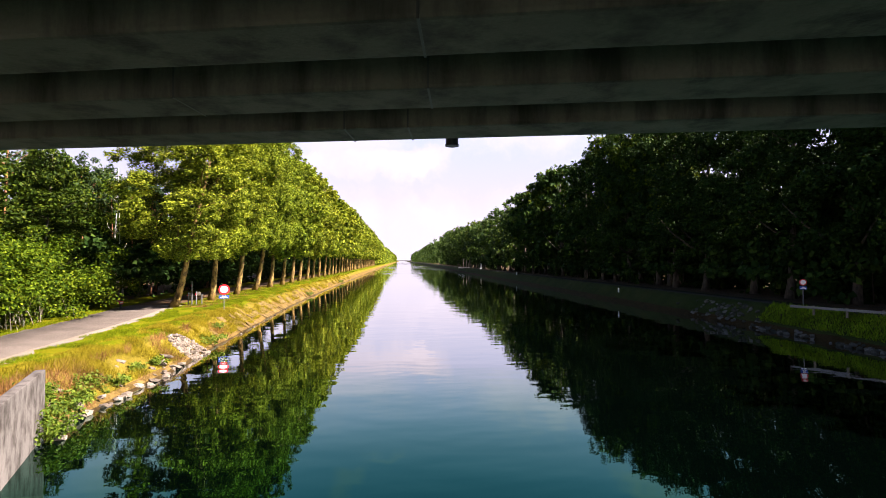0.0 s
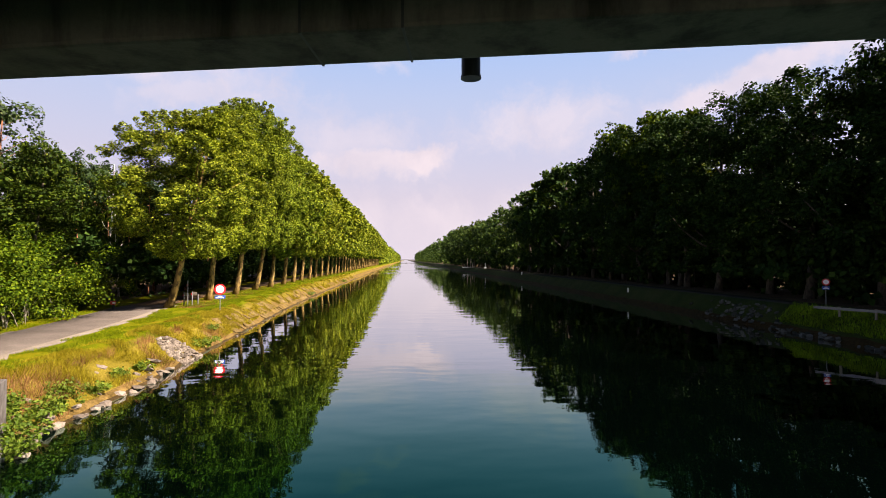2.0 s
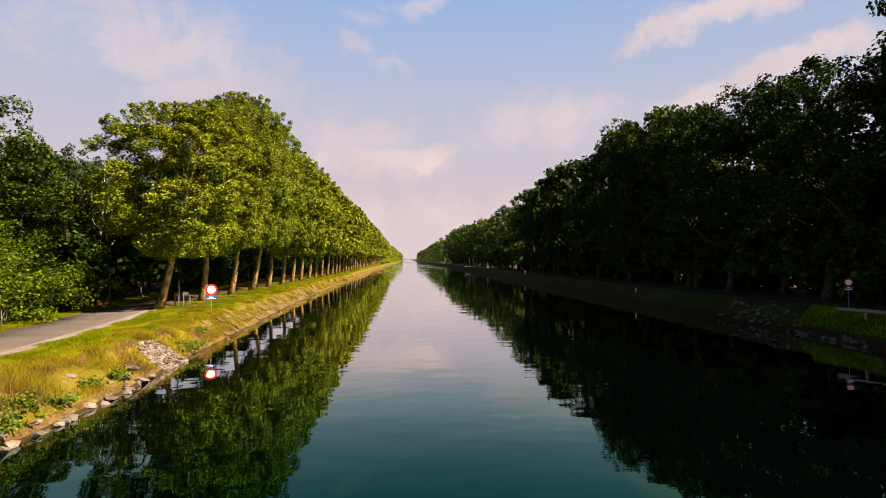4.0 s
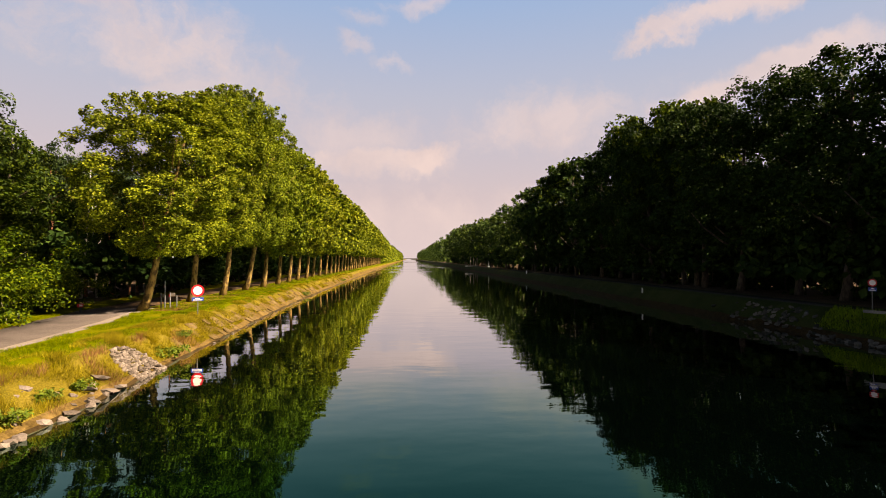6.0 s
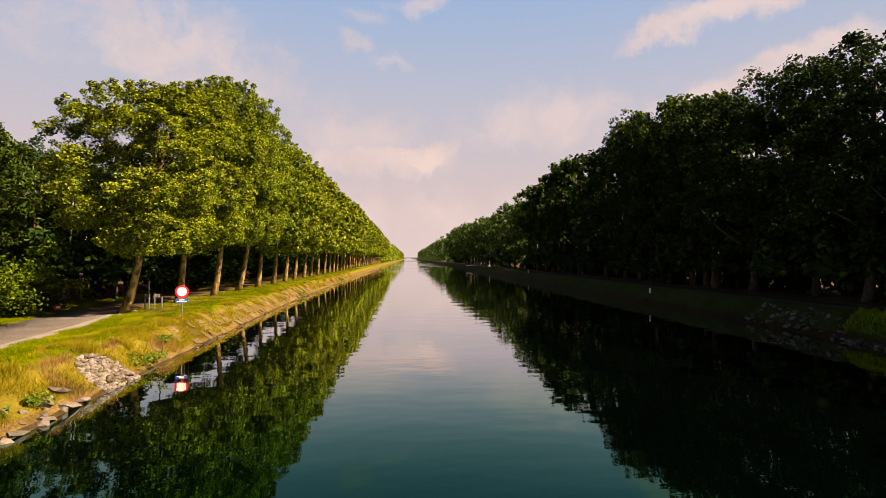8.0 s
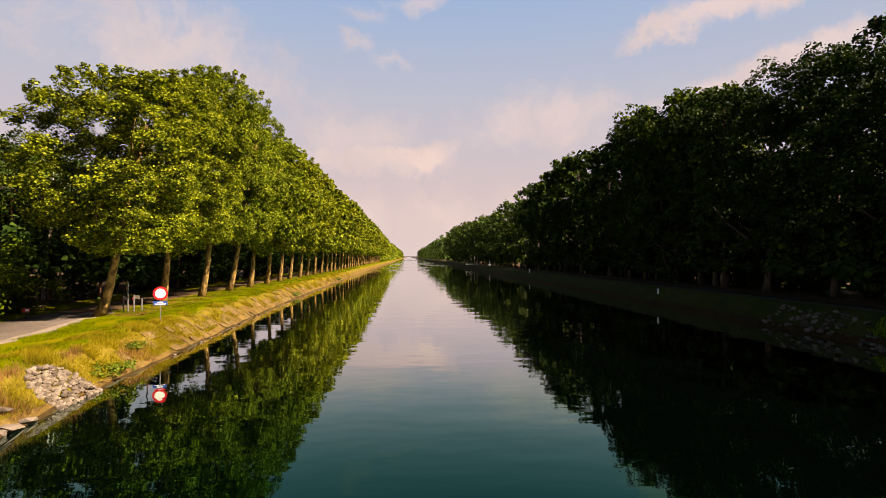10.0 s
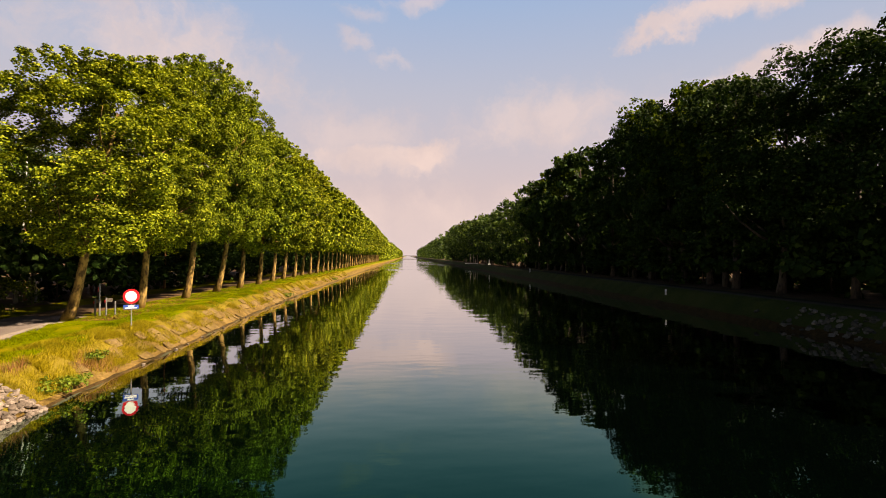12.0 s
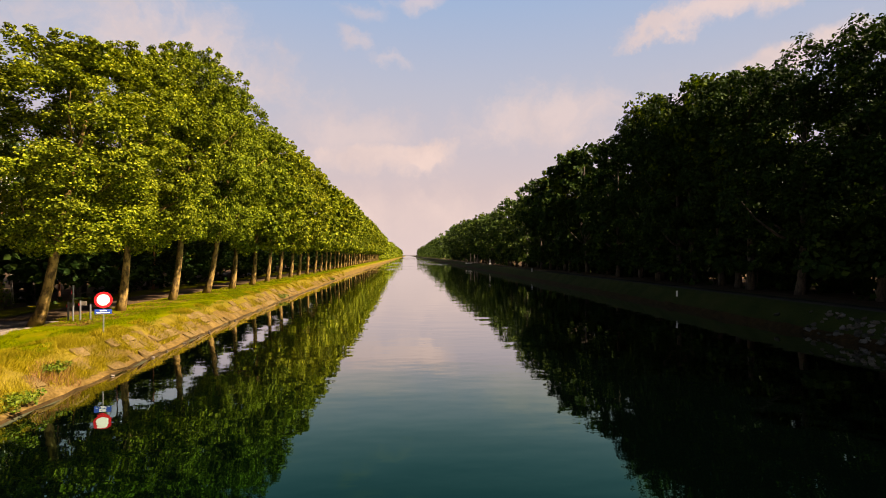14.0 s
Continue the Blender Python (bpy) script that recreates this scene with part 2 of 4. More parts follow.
BLACK = material("black_housing", _paint((0.015, 0.015, 0.016)), 0.5)
TIMBER = material("weathered_timber", _paint((0.156, 0.132, 0.102), 0.5), 0.9)
WHITEWASH = material("white_concrete", _paint((0.62, 0.60, 0.57), 0.35), 0.85)


def _water(n, b):
    p = spot(n)
    b.inputs["Base Color"].default_value = (0.0001, 0.0004, 0.0003, 1)
    long = n.add("ShaderNodeMapping")
    n.link(p, long.inputs[0])
    long.inputs["Scale"].default_value = (0.55, 1.0, 1.0)
    swell = n.noise(long.outputs[0], 0.55, 2.0, 0.5)
    ripple = n.noise(long.outputs[0], 2.6, 3.0, 0.55)
    calm = n.ramp(n.noise(p, 0.045, 2.0), [(0.4, 0.25), (0.65, 1.0)])
    sep = n.add("ShaderNodeSeparateXYZ")
    n.link(p, sep.inputs[0])
    reach = n.ramp(n.math("MULTIPLY", sep.outputs[1], 0.002), [(0.31, 0.0), (0.36, 1.0), (0.75, 1.0), (0.95, 0.3)])
    wind = n.add("ShaderNodeMapping")
    n.link(p, wind.inputs[0])
    wind.inputs["Scale"].default_value = (0.035, 0.022, 1.0)
    gust = n.math("MULTIPLY", n.ramp(n.noise(wind.outputs[0], 1.0, 2.0), [(0.5, 0.0), (0.62, 1.0)]), reach)
    rough = n.math("ADD", n.math("MULTIPLY", calm, 0.0026), n.math("MULTIPLY", gust, 0.09))
    h = n.math("ADD", n.math("MULTIPLY", swell, 0.015), n.math("MULTIPLY", ripple, rough))
    k = n.add("ShaderNodeBump")
    k.inputs["Strength"].default_value, k.inputs["Distance"].default_value = 1.0, 1.0
    n.link(h, k.inputs["Height"])
    # near-black body; reflected light is tinted green in the gloss, paling towards grazing sight
    body = n.add("ShaderNodeBsdfDiffuse")
    body.inputs["Color"].default_value = (0.0001, 0.0004, 0.0003, 1)
    sheen = n.add("ShaderNodeBsdfGlossy")
    sheen.inputs["Roughness"].default_value = 0.012
    fres = n.add("ShaderNodeFresnel")
    fres.inputs["IOR"].default_value = 1.66
    n.link(n.ramp(fres.outputs[0], [(0.145, (0.2, 1.0, 0.74)), (0.24, (0.62, 1.0, 0.9)), (0.36, (1.0, 1.0, 0.98))]), sheen.inputs["Color"])
    gloss = n.ramp(fres.outputs[0], [(0.10, 0.05), (0.15, 0.088), (0.20, 0.175), (0.27, 0.35), (0.38, 0.63), (0.5, 0.78), (0.8, 0.92)])
    for s in (sheen.inputs["Normal"], fres.inputs["Normal"]):
        n.link(k.outputs[0], s)
    mx = n.add("ShaderNodeMixShader")
    n.link(gloss, mx.inputs[0])
    n.link(body.outputs[0], mx.inputs[1])
    n.link(sheen.outputs[0], mx.inputs[2])
    n.link(mx.outputs[0], n.tree.nodes["Material Output"].inputs[0])


WET = material("wet_mud", _ground([(0.3, (0.014, 0.009, 0.003)), (0.7, (0.045, 0.028, 0.011))], 7.0, 1.5), 0.9, 0, 0.05)
WATER = material("canal_water", _water, 0.015, 0.0, 0.5)


# ---- small builders ----
def part(name, bm, mat, parent=None, label="", smooth=False):
    """Links a bmesh as one mesh object, under a thing or a part."""
    me = bpy.data.meshes.new(name)
    bm.to_mesh(me)
    bm.free()
    return mesh_part(name, me, mat, parent, label, smooth)


def mesh_part(name, me, mat, parent=None, label="", smooth=False):
    for m in mat if isinstance(mat, (list, tuple)) else (mat,):
        me.materials.append(m)
    if smooth:
        me.polygons.foreach_set("use_smooth", [True] * len(me.polygons))
    ob = new(name, me)
    if parent is not None:
        ob.parent = parent
    return tagged(ob, label=label)


def empty(name, x, y, z, rz=0.0):
    ob = new(name)
    ob.empty_display_size = 0.3
    ob.matrix_world = pose(x, y, z, 0, 0, rz)
    return ob


def box(bm, size, at, bevel=0.0, turn=(0, 0, 0)):
    g = bmesh.ops.create_cube(bm, size=1.0, matrix=pose(*at, *turn) @ Matrix.Diagonal((*size, 1)))
    if bevel:
        edges = list({e for v in g["verts"] for e in v.link_edges})
        bmesh.ops.bevel(bm, geom=edges, offset=bevel, segments=2, profile=0.6, affect="EDGES")


def tube(bm, pts, radii, seg=8, wob=0.0, rng=random):
    rings = []
    for i, (p, r) in enumerate(zip(pts, radii)):
        a, c = Vector(pts[max(0, i - 1)]), Vector(pts[min(len(pts) - 1, i + 1)])
        q = (c - a).to_track_quat("Z", "Y")
        rings.append([bm.verts.new(Vector(p) + q @ Vector((math.cos(k * math.tau / seg), math.sin(k * math.tau / seg), 0)) * r * (1 + rng.uniform(-wob, wob))) for k in range(seg)])
    for lo, hi in zip(rings, rings[1:]):
        for k in range(seg):
            bm.faces.new((lo[k], lo[(k + 1) % seg], hi[(k + 1) % seg], hi[k]))
    bm.faces.new(rings[-1])
    bm.faces.new(rings[0][::-1])


def disc(bm, radius, depth, at, turn, seg=32):
    bmesh.ops.create_cone(bm, cap_ends=True, segments=seg, radius1=radius, radius2=radius, depth=depth, matrix=pose(*at, *turn))


def leaf_mesh(name, centres, radii, per, size, seed, outward=None, squash=0.75, narrow=0.42):
    """Folded leaves scattered through clumps, facing up, out of the crown and at random."""
    r = np.random.RandomState(seed)
    centres, radii = np.asarray(centres, float), np.asarray(radii, float)
    idx = np.repeat(np.arange(len(centres)), per)
    n = len(idx)
    d = r.normal(size=(n, 3))
    d /= np.linalg.norm(d, axis=1)[:, None]
    rad = r.uniform(0.25, 1.0, n) ** 0.6
    c = centres[idx] + d * (radii[idx] * rad)[:, None] * np.array([1, 1, squash])
    if outward is None:
        outward = centres.mean(axis=0)
    o = c - outward
    o /= np.linalg.norm(o, axis=1)[:, None] + 1e-6
    nm = 0.45 * d + 0.35 * o + np.array([0, 0, 0.36]) + r.normal(size=(n, 3)) * 0.5
    nm /= np.linalg.norm(nm, axis=1)[:, None]
    t = np.cross(nm, r.normal(size=(n, 3)))
    t /= np.linalg.norm(t, axis=1)[:, None]
    b = np.cross(nm, t)
    s = (size * r.uniform(0.65, 1.35, n))[:, None]
    v = np.stack([c - t * s * 0.5, c + b * s * narrow + nm * s * 0.12 + t * s * 0.05, c + t * s * 0.5, c - b * s * narrow + nm * s * 0.12 + t * s * 0.05], 1).reshape(-1, 3)
    k = np.arange(n)[:, None] * 4
    f = np.concatenate([k + [0, 1, 2], k + [0, 2, 3]]).reshape(-1, 3)
    me = bpy.data.meshes.new(name)
    me.from_pydata(v.tolist(), [], f.tolist())
    return me


def crown_clumps(rng, n, centre, rx, ry, rz, hollow=0.45, size=(0.5, 0.95), lumps=0.18, bough=1.0):
    """Clumps gathered in boughs, in the outer part of a lumpy egg, so that dark gaps stay between them."""
    cs, rs = [], []
    while len(cs) < n:
        d = Vector((rng.gauss(0, 1), rng.gauss(0, 1), rng.gauss(0, 1))).normalized()
        k = 1 + lumps * 2 * noise.noise(d * 2.1 + Vector((rng.random() * 0.1, centre[2], n)))
        f = rng.uniform(hollow ** 2, 1) ** 0.5 * k
        if d.z > 0.6:
            f = min(f, 1 - 0.22 * (d.z - 0.6) / 0.4)
        taper = 1.0 - 0.18 * max(0.0, d.z)
        c = Vector((centre[0] + d.x * rx * f * taper, centre[1] + d.y * ry * f * taper, centre[2] + d.z * rz * f))
        c.z = max(c.z, centre[2] - rz * 0.97)
        for _ in range(rng.randint(3, 5)):
            o = Vector((rng.gauss(0, 0.62), rng.gauss(0, 0.62), rng.gauss(0, 0.36))) * bough
            cs.append(tuple(c + o))
            rs.append(rng.uniform(*size) * (1.1 - 0.25 * f) * bough ** 0.5)
    return cs[:n], rs[:n]


def bough_crown(rng, boughs, tufts, centre, rx, ry, rz, reach=(0.7, 1.25), size=(0.28, 0.5)):
    """Tufts of leaves gathered on the outer side of boughs that fill a flat-bottomed egg, with ragged shoots at the top."""
    cs, rs = [], []
    c0 = Vector(centre)
    for k in range(boughs):
        u = 1 - 2 * (k + 0.5) / boughs
        a = k * 2.39996 + rng.uniform(-0.35, 0.35)
        z = u + rng.uniform(-0.12, 0.12)
        flat = max(0.0, 1 - min(1.0, abs(z)) ** (2.2 if z > 0 else 6.0)) ** (0.55 if z > 0 else 0.4)
        f = rng.uniform(0.55, 0.92) if rng.random() < 0.75 else rng.uniform(0.1, 0.5)
        flat *= 1 - 0.36 * max(0.0, -z)
        out = Vector((math.cos(a) * flat, math.sin(a) * flat, z))
        b = c0 + Vector((out.x * rx * f, out.y * ry * f, max(-1.0, min(1.0, out.z)) * rz * (0.9 if z < 0 else 0.62 + 0.38 * f)))
        way = (out + Vector((0, 0, 0.35))).normalized()
        size_b = rng.uniform(*reach)
        for _ in range(tufts):
            d = (Vector((rng.gauss(0, 1), rng.gauss(0, 1), rng.gauss(0, 1))).normalized() + way * 0.75).normalized()
            cs.append(tuple(b + Vector((d.x, d.y, d.z * 0.85)) * size_b * rng.uniform(0.55, 1.05)))
            rs.append(rng.uniform(*size))
    for _ in range(boughs // 2):
        a, q = rng.uniform(0, math.tau), rng.uniform(0.0, 0.8)
        foot = c0 + Vector((math.cos(a) * q * rx, math.sin(a) * q * ry, rz * (1 - q ** 2.2) ** 0.55 * 0.98))
        for j in range(3):
            cs.append(tuple(foot + Vector((math.cos(a) * 0.2 * j, math.sin(a) * 0.2 * j, 0.36 * j))))
            rs.append(0.42 - 0.09 * j)
    return cs, rs


def trunk_mesh(rng, height, girth, lean, limbs, fork, spread, seg=10):
    """A tapered trunk with a root flare, and limbs that rise from it."""
    bm = bmesh.new()
    pts, rad = [], []
    for i in range(9):
        f = i / 8
        z = -0.15 + (height + 0.15) * f ** 1.25
        pts.append((lean[0] * f + 0.06 * math.sin(f * 7 + lean[1]), lean[1] * f + 0.05 * math.cos(f * 6), z))
        rad.append(girth * ((1 - 0.72 * f) + (0.32 if i == 0 else 0.06 if i == 1 else 0)))
    tube(bm, pts, rad, seg, 0.07, rng)
    for k in range(limbs):
        f = rng.uniform(fork, 0.95)
        a = k * 2.4 + rng.uniform(-0.4, 0.4)
        s = Vector((lean[0] * f, lean[1] * f, height * f))
        ln = spread * rng.uniform(0.6, 1.0) * (1.2 - 0.6 * f)
        p = [s]
        for j in (0.33, 0.66, 1.0):
            p.append(s + Vector((math.cos(a + j * 0.3) * ln * j, math.sin(a + j * 0.3) * ln * j, ln * (0.35 * j + 0.35 * j * j))))
        r0 = girth * (1 - 0.72 * f) * 0.55
        tube(bm, p, [r0, r0 * 0.7, r0 * 0.45, r0 * 0.18], 6, 0.06, rng)
    return bm


# ---- canal, banks and ground ----
LEVEL_L, LEVEL_R = 1.2, 1.5


def left_edge(y):
    """x of the water's edge on the towpath side."""
    return float(np.interp(y, [-60, 10, 14, 20, 24, 30, 38, 46, 62, 105, 300, 1200], [-8.6, -8.8, -8.9, -8.9, -9.2, -9.5, -9.9, -10.4, -10.9, -11.3, -11.8, -12.5]))


def right_edge(y):
    return float(np.interp(y, [-60, 20, 30, 60, 1200], [22.0, 22.4, 22.9, 22.9, 22.5]))


def towpath(y):
    """Middle of the towpath."""
    return float(np.interp(y, [-60, 5, 12, 17, 21, 26, 31, 36, 42, 55, 1200], [-13.2, -13.3, -13.7, -14.3, -14.9, -15.5, -16.3, -17.4, -18.0, -18.4, -19.4]))


LEFT = [(0.0, 0.0), (0.1, 0.07), (0.3, 0.21), (0.6, 0.42), (1.0, 0.72), (1.4, 0.98), (1.8, 1.12), (2.3, LEVEL_L), (3.2, LEVEL_L), (5.0, LEVEL_L), (12.0, LEVEL_L), (60.0, 1.3), (2800.0, 1.3)]
RIGHT = [(0.0, 0.0), (0.4, 0.35), (0.9, 0.85), (1.3, 1.25), (1.7, LEVEL_R), (4.0, LEVEL_R), (12.0, LEVEL_R), (60.0, 1.6), (2800.0, 1.6)]


def bank_z(d):
    return float(np.interp(d, [p[0] for p in LEFT], [p[1] for p in LEFT]))


def build_ground():
    ys = [-1500, -400, -120, -60, -30, -10, 0, 5]
    while ys[-1] < 75:
        ys.append(ys[-1] + 0.7)
    while ys[-1] < 4500:
        ys.append(ys[-1] * 1.06)
    grid, kinds = [], None
    for y in ys:
        l, r = left_edge(y), right_edge(y)
        row = []
        for d, z in reversed(LEFT):
            rough = 0.14 if d < 2 else 0.0
            w = noise.noise(Vector((d * 1.5, y * 0.9, 3.0)))
            row.append((l - d + rough * w, y, z + rough * 0.9 * noise.noise(Vector((y * 0.7, d * 2, 9.0))), d))
        row += [(l + 1.2, y, -0.9, -1), (l + 4, y, -2.2, -1), ((l + r) / 2, y, -2.6, -1), (r - 4, y, -2.2, -1), (r - 1.2, y, -0.9, -1)]
        for d, z in RIGHT:
            rough = 0.12 if 0.1 < d < 1.6 else 0.0
            row.append((r + d + rough * noise.noise(Vector((d, y, 5.0))), y, z + rough * noise.noise(Vector((y * 0.8, d * 2, 2.0))), d))
        grid.append(row)
    n = len(grid[0])
    verts = [p[:3] for row in grid for p in row]
    faces, mats = [], []
    nl = len(LEFT)
    for j in range(len(grid) - 1):
        for i in range(n - 1):
            faces.append((j * n + i, j * n + i + 1, (j + 1) * n + i + 1, (j + 1) * n + i))
            if i < nl - 1:
                d = LEFT[nl - 1 - i][0]
                lip = 0.5 if grid[j][0][1] < 28 else 1.3
                mats.append(3 if d > 12.1 else 0 if d > 1.9 else 1 if d > lip else 5 if d < 0.15 else 2)
            elif i < nl + 5:
                mats.append(4)
            else:
                d = RIGHT[i - nl - 5][0]
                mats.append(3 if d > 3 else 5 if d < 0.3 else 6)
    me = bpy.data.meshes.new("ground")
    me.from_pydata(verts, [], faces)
    ob = mesh_part("ground", me, [TURF, STRAW, EARTH, LITTER, BED, WET, BANK_SHADE_TURF], smooth=True)
    me.polygons.foreach_set("material_index", mats)
    return tagged(ob, "grassy canal banks with dry grass and earth slopes", "ground", kind="structure")


def strip(name, mat, ys, left, right, z, label, category, thick=0.05, ragged=0.0):
    """A paved strip along the canal between two lines."""
    bm = bmesh.new()
    rows = []
    for y in ys:
        a, b = left(y) + ragged * noise.noise(Vector((y * 0.9, 1, 0))), right(y) + ragged * noise.noise(Vector((y * 0.8, 7, 0)))
        rows.append([bm.verts.new(p) for p in ((a - 0.03, y, z - thick), (a, y, z), (a + (b - a) / 2, y, z + 0.015), (b, y, z), (b + 0.03, y, z - thick))])
    for lo, hi in zip(rows, rows[1:]):
        for i in range(4):
            bm.faces.new((lo[i], lo[i + 1], hi[i + 1], hi[i]))
    return tagged(part(name, bm, mat, smooth=True), label, category, kind="structure")


build_ground()
YS = [-60 + 3 * k for k in range(22)] + [5 + 0.8 * k for k in range(80)] + [70 + 10 * k for k in range(90)]
YN, YF = [y for y in YS if y <= 38.5], [y for y in YS if y >= 37.7]
strip("path_verge", GRAVEL, YN, lambda y: towpath(y) - 1.75, lambda y: towpath(y) + 1.95, LEVEL_L + 0.006, "pale gravel edge beside the worn towpath", "path edge", ragged=0.55)
strip("towpath", ASPHALT, YN, lambda y: towpath(y) - 1.55, lambda y: towpath(y) + 1.45, LEVEL_L + 0.022, "worn grey asphalt towpath along the canal", "path", ragged=0.08)
# past y 38 the dark brown holds fallen leaves and painted tree shade
strip("woodland_path", LITTER, YF, lambda y: towpath(y) - 1.5, lambda y: towpath(y) + 1.4, LEVEL_L + 0.016, "brown leaf-covered path, darkened for shade, behind the plane trees", "path", ragged=0.2)
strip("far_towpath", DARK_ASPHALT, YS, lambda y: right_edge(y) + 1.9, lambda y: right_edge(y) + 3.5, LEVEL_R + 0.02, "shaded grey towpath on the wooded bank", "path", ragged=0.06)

bm = bmesh.new()
wr = []
for y in (-400, -60, 0, 30, 60, 120, 300, 700, 1500, 4400):
    wr.append([bm.verts.new((left_edge(y) - 0.6, y, 0)), bm.verts.new((right_edge(y) + 0.6, y, 0))])
for lo, hi in zip(wr, wr[1:]):
    bm.faces.new((lo[0], lo[1], hi[1], hi[0]))
tagged(part("water", bm, WATER), "dark green still canal water with faint ripples", "water", kind="structure")


# ---- road bridge overhead ----
SKEW = -10.9
bridge = empty("road_bridge", 0.0, 3.89, 5.315, SKEW)
tagged(bridge, "weathered concrete girder bridge spanning the canal", "bridge")
for k in range(8):
    bm = bmesh.new()
    box(bm, (56, 0.37, 0.80), (6.0, -0.185 - 0.78 * k, 0.40), 0.02)
    part("girder", bm, CONCRETE, bridge)
bm = bmesh.new()
box(bm, (56, 7.4, 0.25), (6.0, -2.9, 0.925), 0.03)
part("deck", bm, CONCRETE, bridge)
# parapets out of view, their height chosen to lengthen the bridge's shadow
for y in (0.69, -6.48):
    bm = bmesh.new()
    box(bm, (56, 0.22, 1.0), (6.0, y, 1.552), 0.03)
    part("parapet", bm, CONCRETE, bridge)
for x in (-20.6, 33.4):
    bm = bmesh.new()
    box(bm, (1.2, 6.2, 5.6), (x, -3.1, -2.8), 0.04)
    part("abutment", bm, CONCRETE_WALL, bridge)
for k, x in ((0, -0.35), (0, 0.1), (1, -1.1), (1, 0.35), (2, 0.42), (2, -2.2)):
    bm = bmesh.new()
    box(bm, (0.012, 0.375, 0.80), (x, -0.185 - 0.78 * k, 0.398), 0, (0, 0, 4))
    part("joint", bm, BLACK, bridge, "dark open joint in the girder")
lamp = empty("navigation_lamp", 0.41, 4.13, 6.02)
tagged(lamp, "small black cylindrical fixture hanging under the bridge edge", "lamp")
bm = bmesh.new()
disc(bm, 0.052, 0.30, (0, 0, -0.53), (0, 0, 0), 24)
part("housing", bm, BLACK, lamp)
bm = bmesh.new()
disc(bm, 0.056, 0.014, (0, 0, -0.682), (0, 0, 0), 24)
part("rim", bm, BLACK, lamp)
bm = bmesh.new()
disc(bm, 0.018, 0.54, (0, 0, -0.13), (0, 0, 0), 12)
part("stem", bm, BLACK, lamp)

# retaining wall beside the bridge
wing = empty("retaining_wall", -8.95, 13.7, 0)
tagged(wing, "grey concrete retaining wall at the water's edge", "wall")
bm = bmesh.new()
for (x0, y0), (x1, y1) in (((0, 0), (1.45, -3.5)), ((1.45, -3.5), (1.9, -22))):
    a = math.degrees(math.atan2(y1 - y0, x1 - x0))
    ln = math.hypot(x1 - x0, y1 - y0)
    t = Vector((math.cos(radians(a - 90)), math.sin(radians(a - 90)), 0)) * 0.11
    box(bm, (ln, 0.22, 2.9), ((x0 + x1) / 2 + t.x, (y0 + y1) / 2 + t.y, 0.2), 0.02, (0, 0, a))
part("wall_body", bm, CONCRETE_WALL, wing)


# ---- trees ----
def tree(name, bark, leaf, rng, height, girth, lean, limbs, fork, spread, clumps, per, size, label, category="tree", seg=10, boughs=None, **egg):
    ob = empty(name, 0, 0, 0)
    part("trunk", trunk_mesh(rng, height, girth, lean, limbs, fork, spread, seg), bark, ob, smooth=True)
    cs, rs = bough_crown(rng, *boughs, **egg) if boughs else crown_clumps(rng, clumps, **egg)
    c = egg["centre"]
    mesh_part("crown", leaf_mesh("crown", cs, rs, per, size, rng.randrange(9999), np.array([c[0], c[1], c[2] - 2])), leaf, ob)
    return tagged(ob, label, category)


def plant(kinds, rng, spots, group="", label="", swing=180.0):
    """Copies of the kinds at (x, y, z, width, height), each turned its own way."""
    for i, (x, y, z, w, h) in enumerate(spots):
        ob = copy_thing(kinds[i % len(kinds)], pose(x, y, z, 0, 0, rng.uniform(-swing, swing)) @ Matrix.Diagonal((w, w, h, 1)))
        tagged(ob, label=label, group=group)
    for k in kinds:
        for o in list(k.children_recursive) + [k]:
            bpy.data.objects.remove(o)


R = random.Random(5)
PLANE = dict(limbs=11, fork=0.33, spread=4.2, category="tree")
SUNLIT = "tall plane tree with sunlit yellow-green crown beside the towpath"
first_planes = [tree("plane_tree", BARK_PLANE, LEAF_PLANE, R, 12.0, 0.235, (lean, R.uniform(-0.3, 0.3)), clumps=0, per=62, size=0.13, label=SUNLIT, centre=(1.1, 0, 9.2), rx=4.4, ry=4.3, rz=5.4, boughs=(88, 13), **PLANE) for lean in (2.4, 1.0, 1.5)]
near_planes = [tree("plane_tree", BARK_PLANE, LEAF_PLANE, R, 12.0, 0.235, (1.1, R.uniform(-0.3, 0.3)), clumps=0, per=28, size=0.225, label=SUNLIT, centre=(1.2, 0, 9.0), rx=4.3, ry=4.1, rz=5.4, boughs=(64, 12), **PLANE) for _ in range(2)]
far_planes = [tree("plane_tree", BARK_PLANE, LEAF_PLANE, R, 12.0, 0.235, (1.0, R.uniform(-0.3, 0.3)), clumps=0, per=15, size=0.42, seg=7, label="plane tree in the long canal-side row", centre=(1.2, 0, 9.1), rx=4.4, ry=4.2, rz=5.4, boughs=(40, 8), **PLANE) for _ in range(2)]


def row_height(k):
    return 0.85 if k == 0 else 0.98 if k == 1 else 1.13 if k == 2 else 1.12 if k == 3 else 1.08 if k < 12 else 1.1


ROWX = [(-15.4 - 0.007 * 6.3 * k + R.uniform(-0.15, 0.15), 36.3 + 6.3 * k + R.uniform(-0.3, 0.3), LEVEL_L, (1.02 if k == 0 else 1.05) * R.uniform(0.97, 1.05), row_height(k) * R.uniform(0.97, 1.04)) for k in range(48)]
plant(first_planes, R, ROWX[:4], "plane trees along the towpath", swing=10)
plant(near_planes, R, ROWX[4:9], "plane trees along the towpath", swing=28)
plant(far_planes, R, ROWX[9:], "plane trees along the towpath", swing=28)

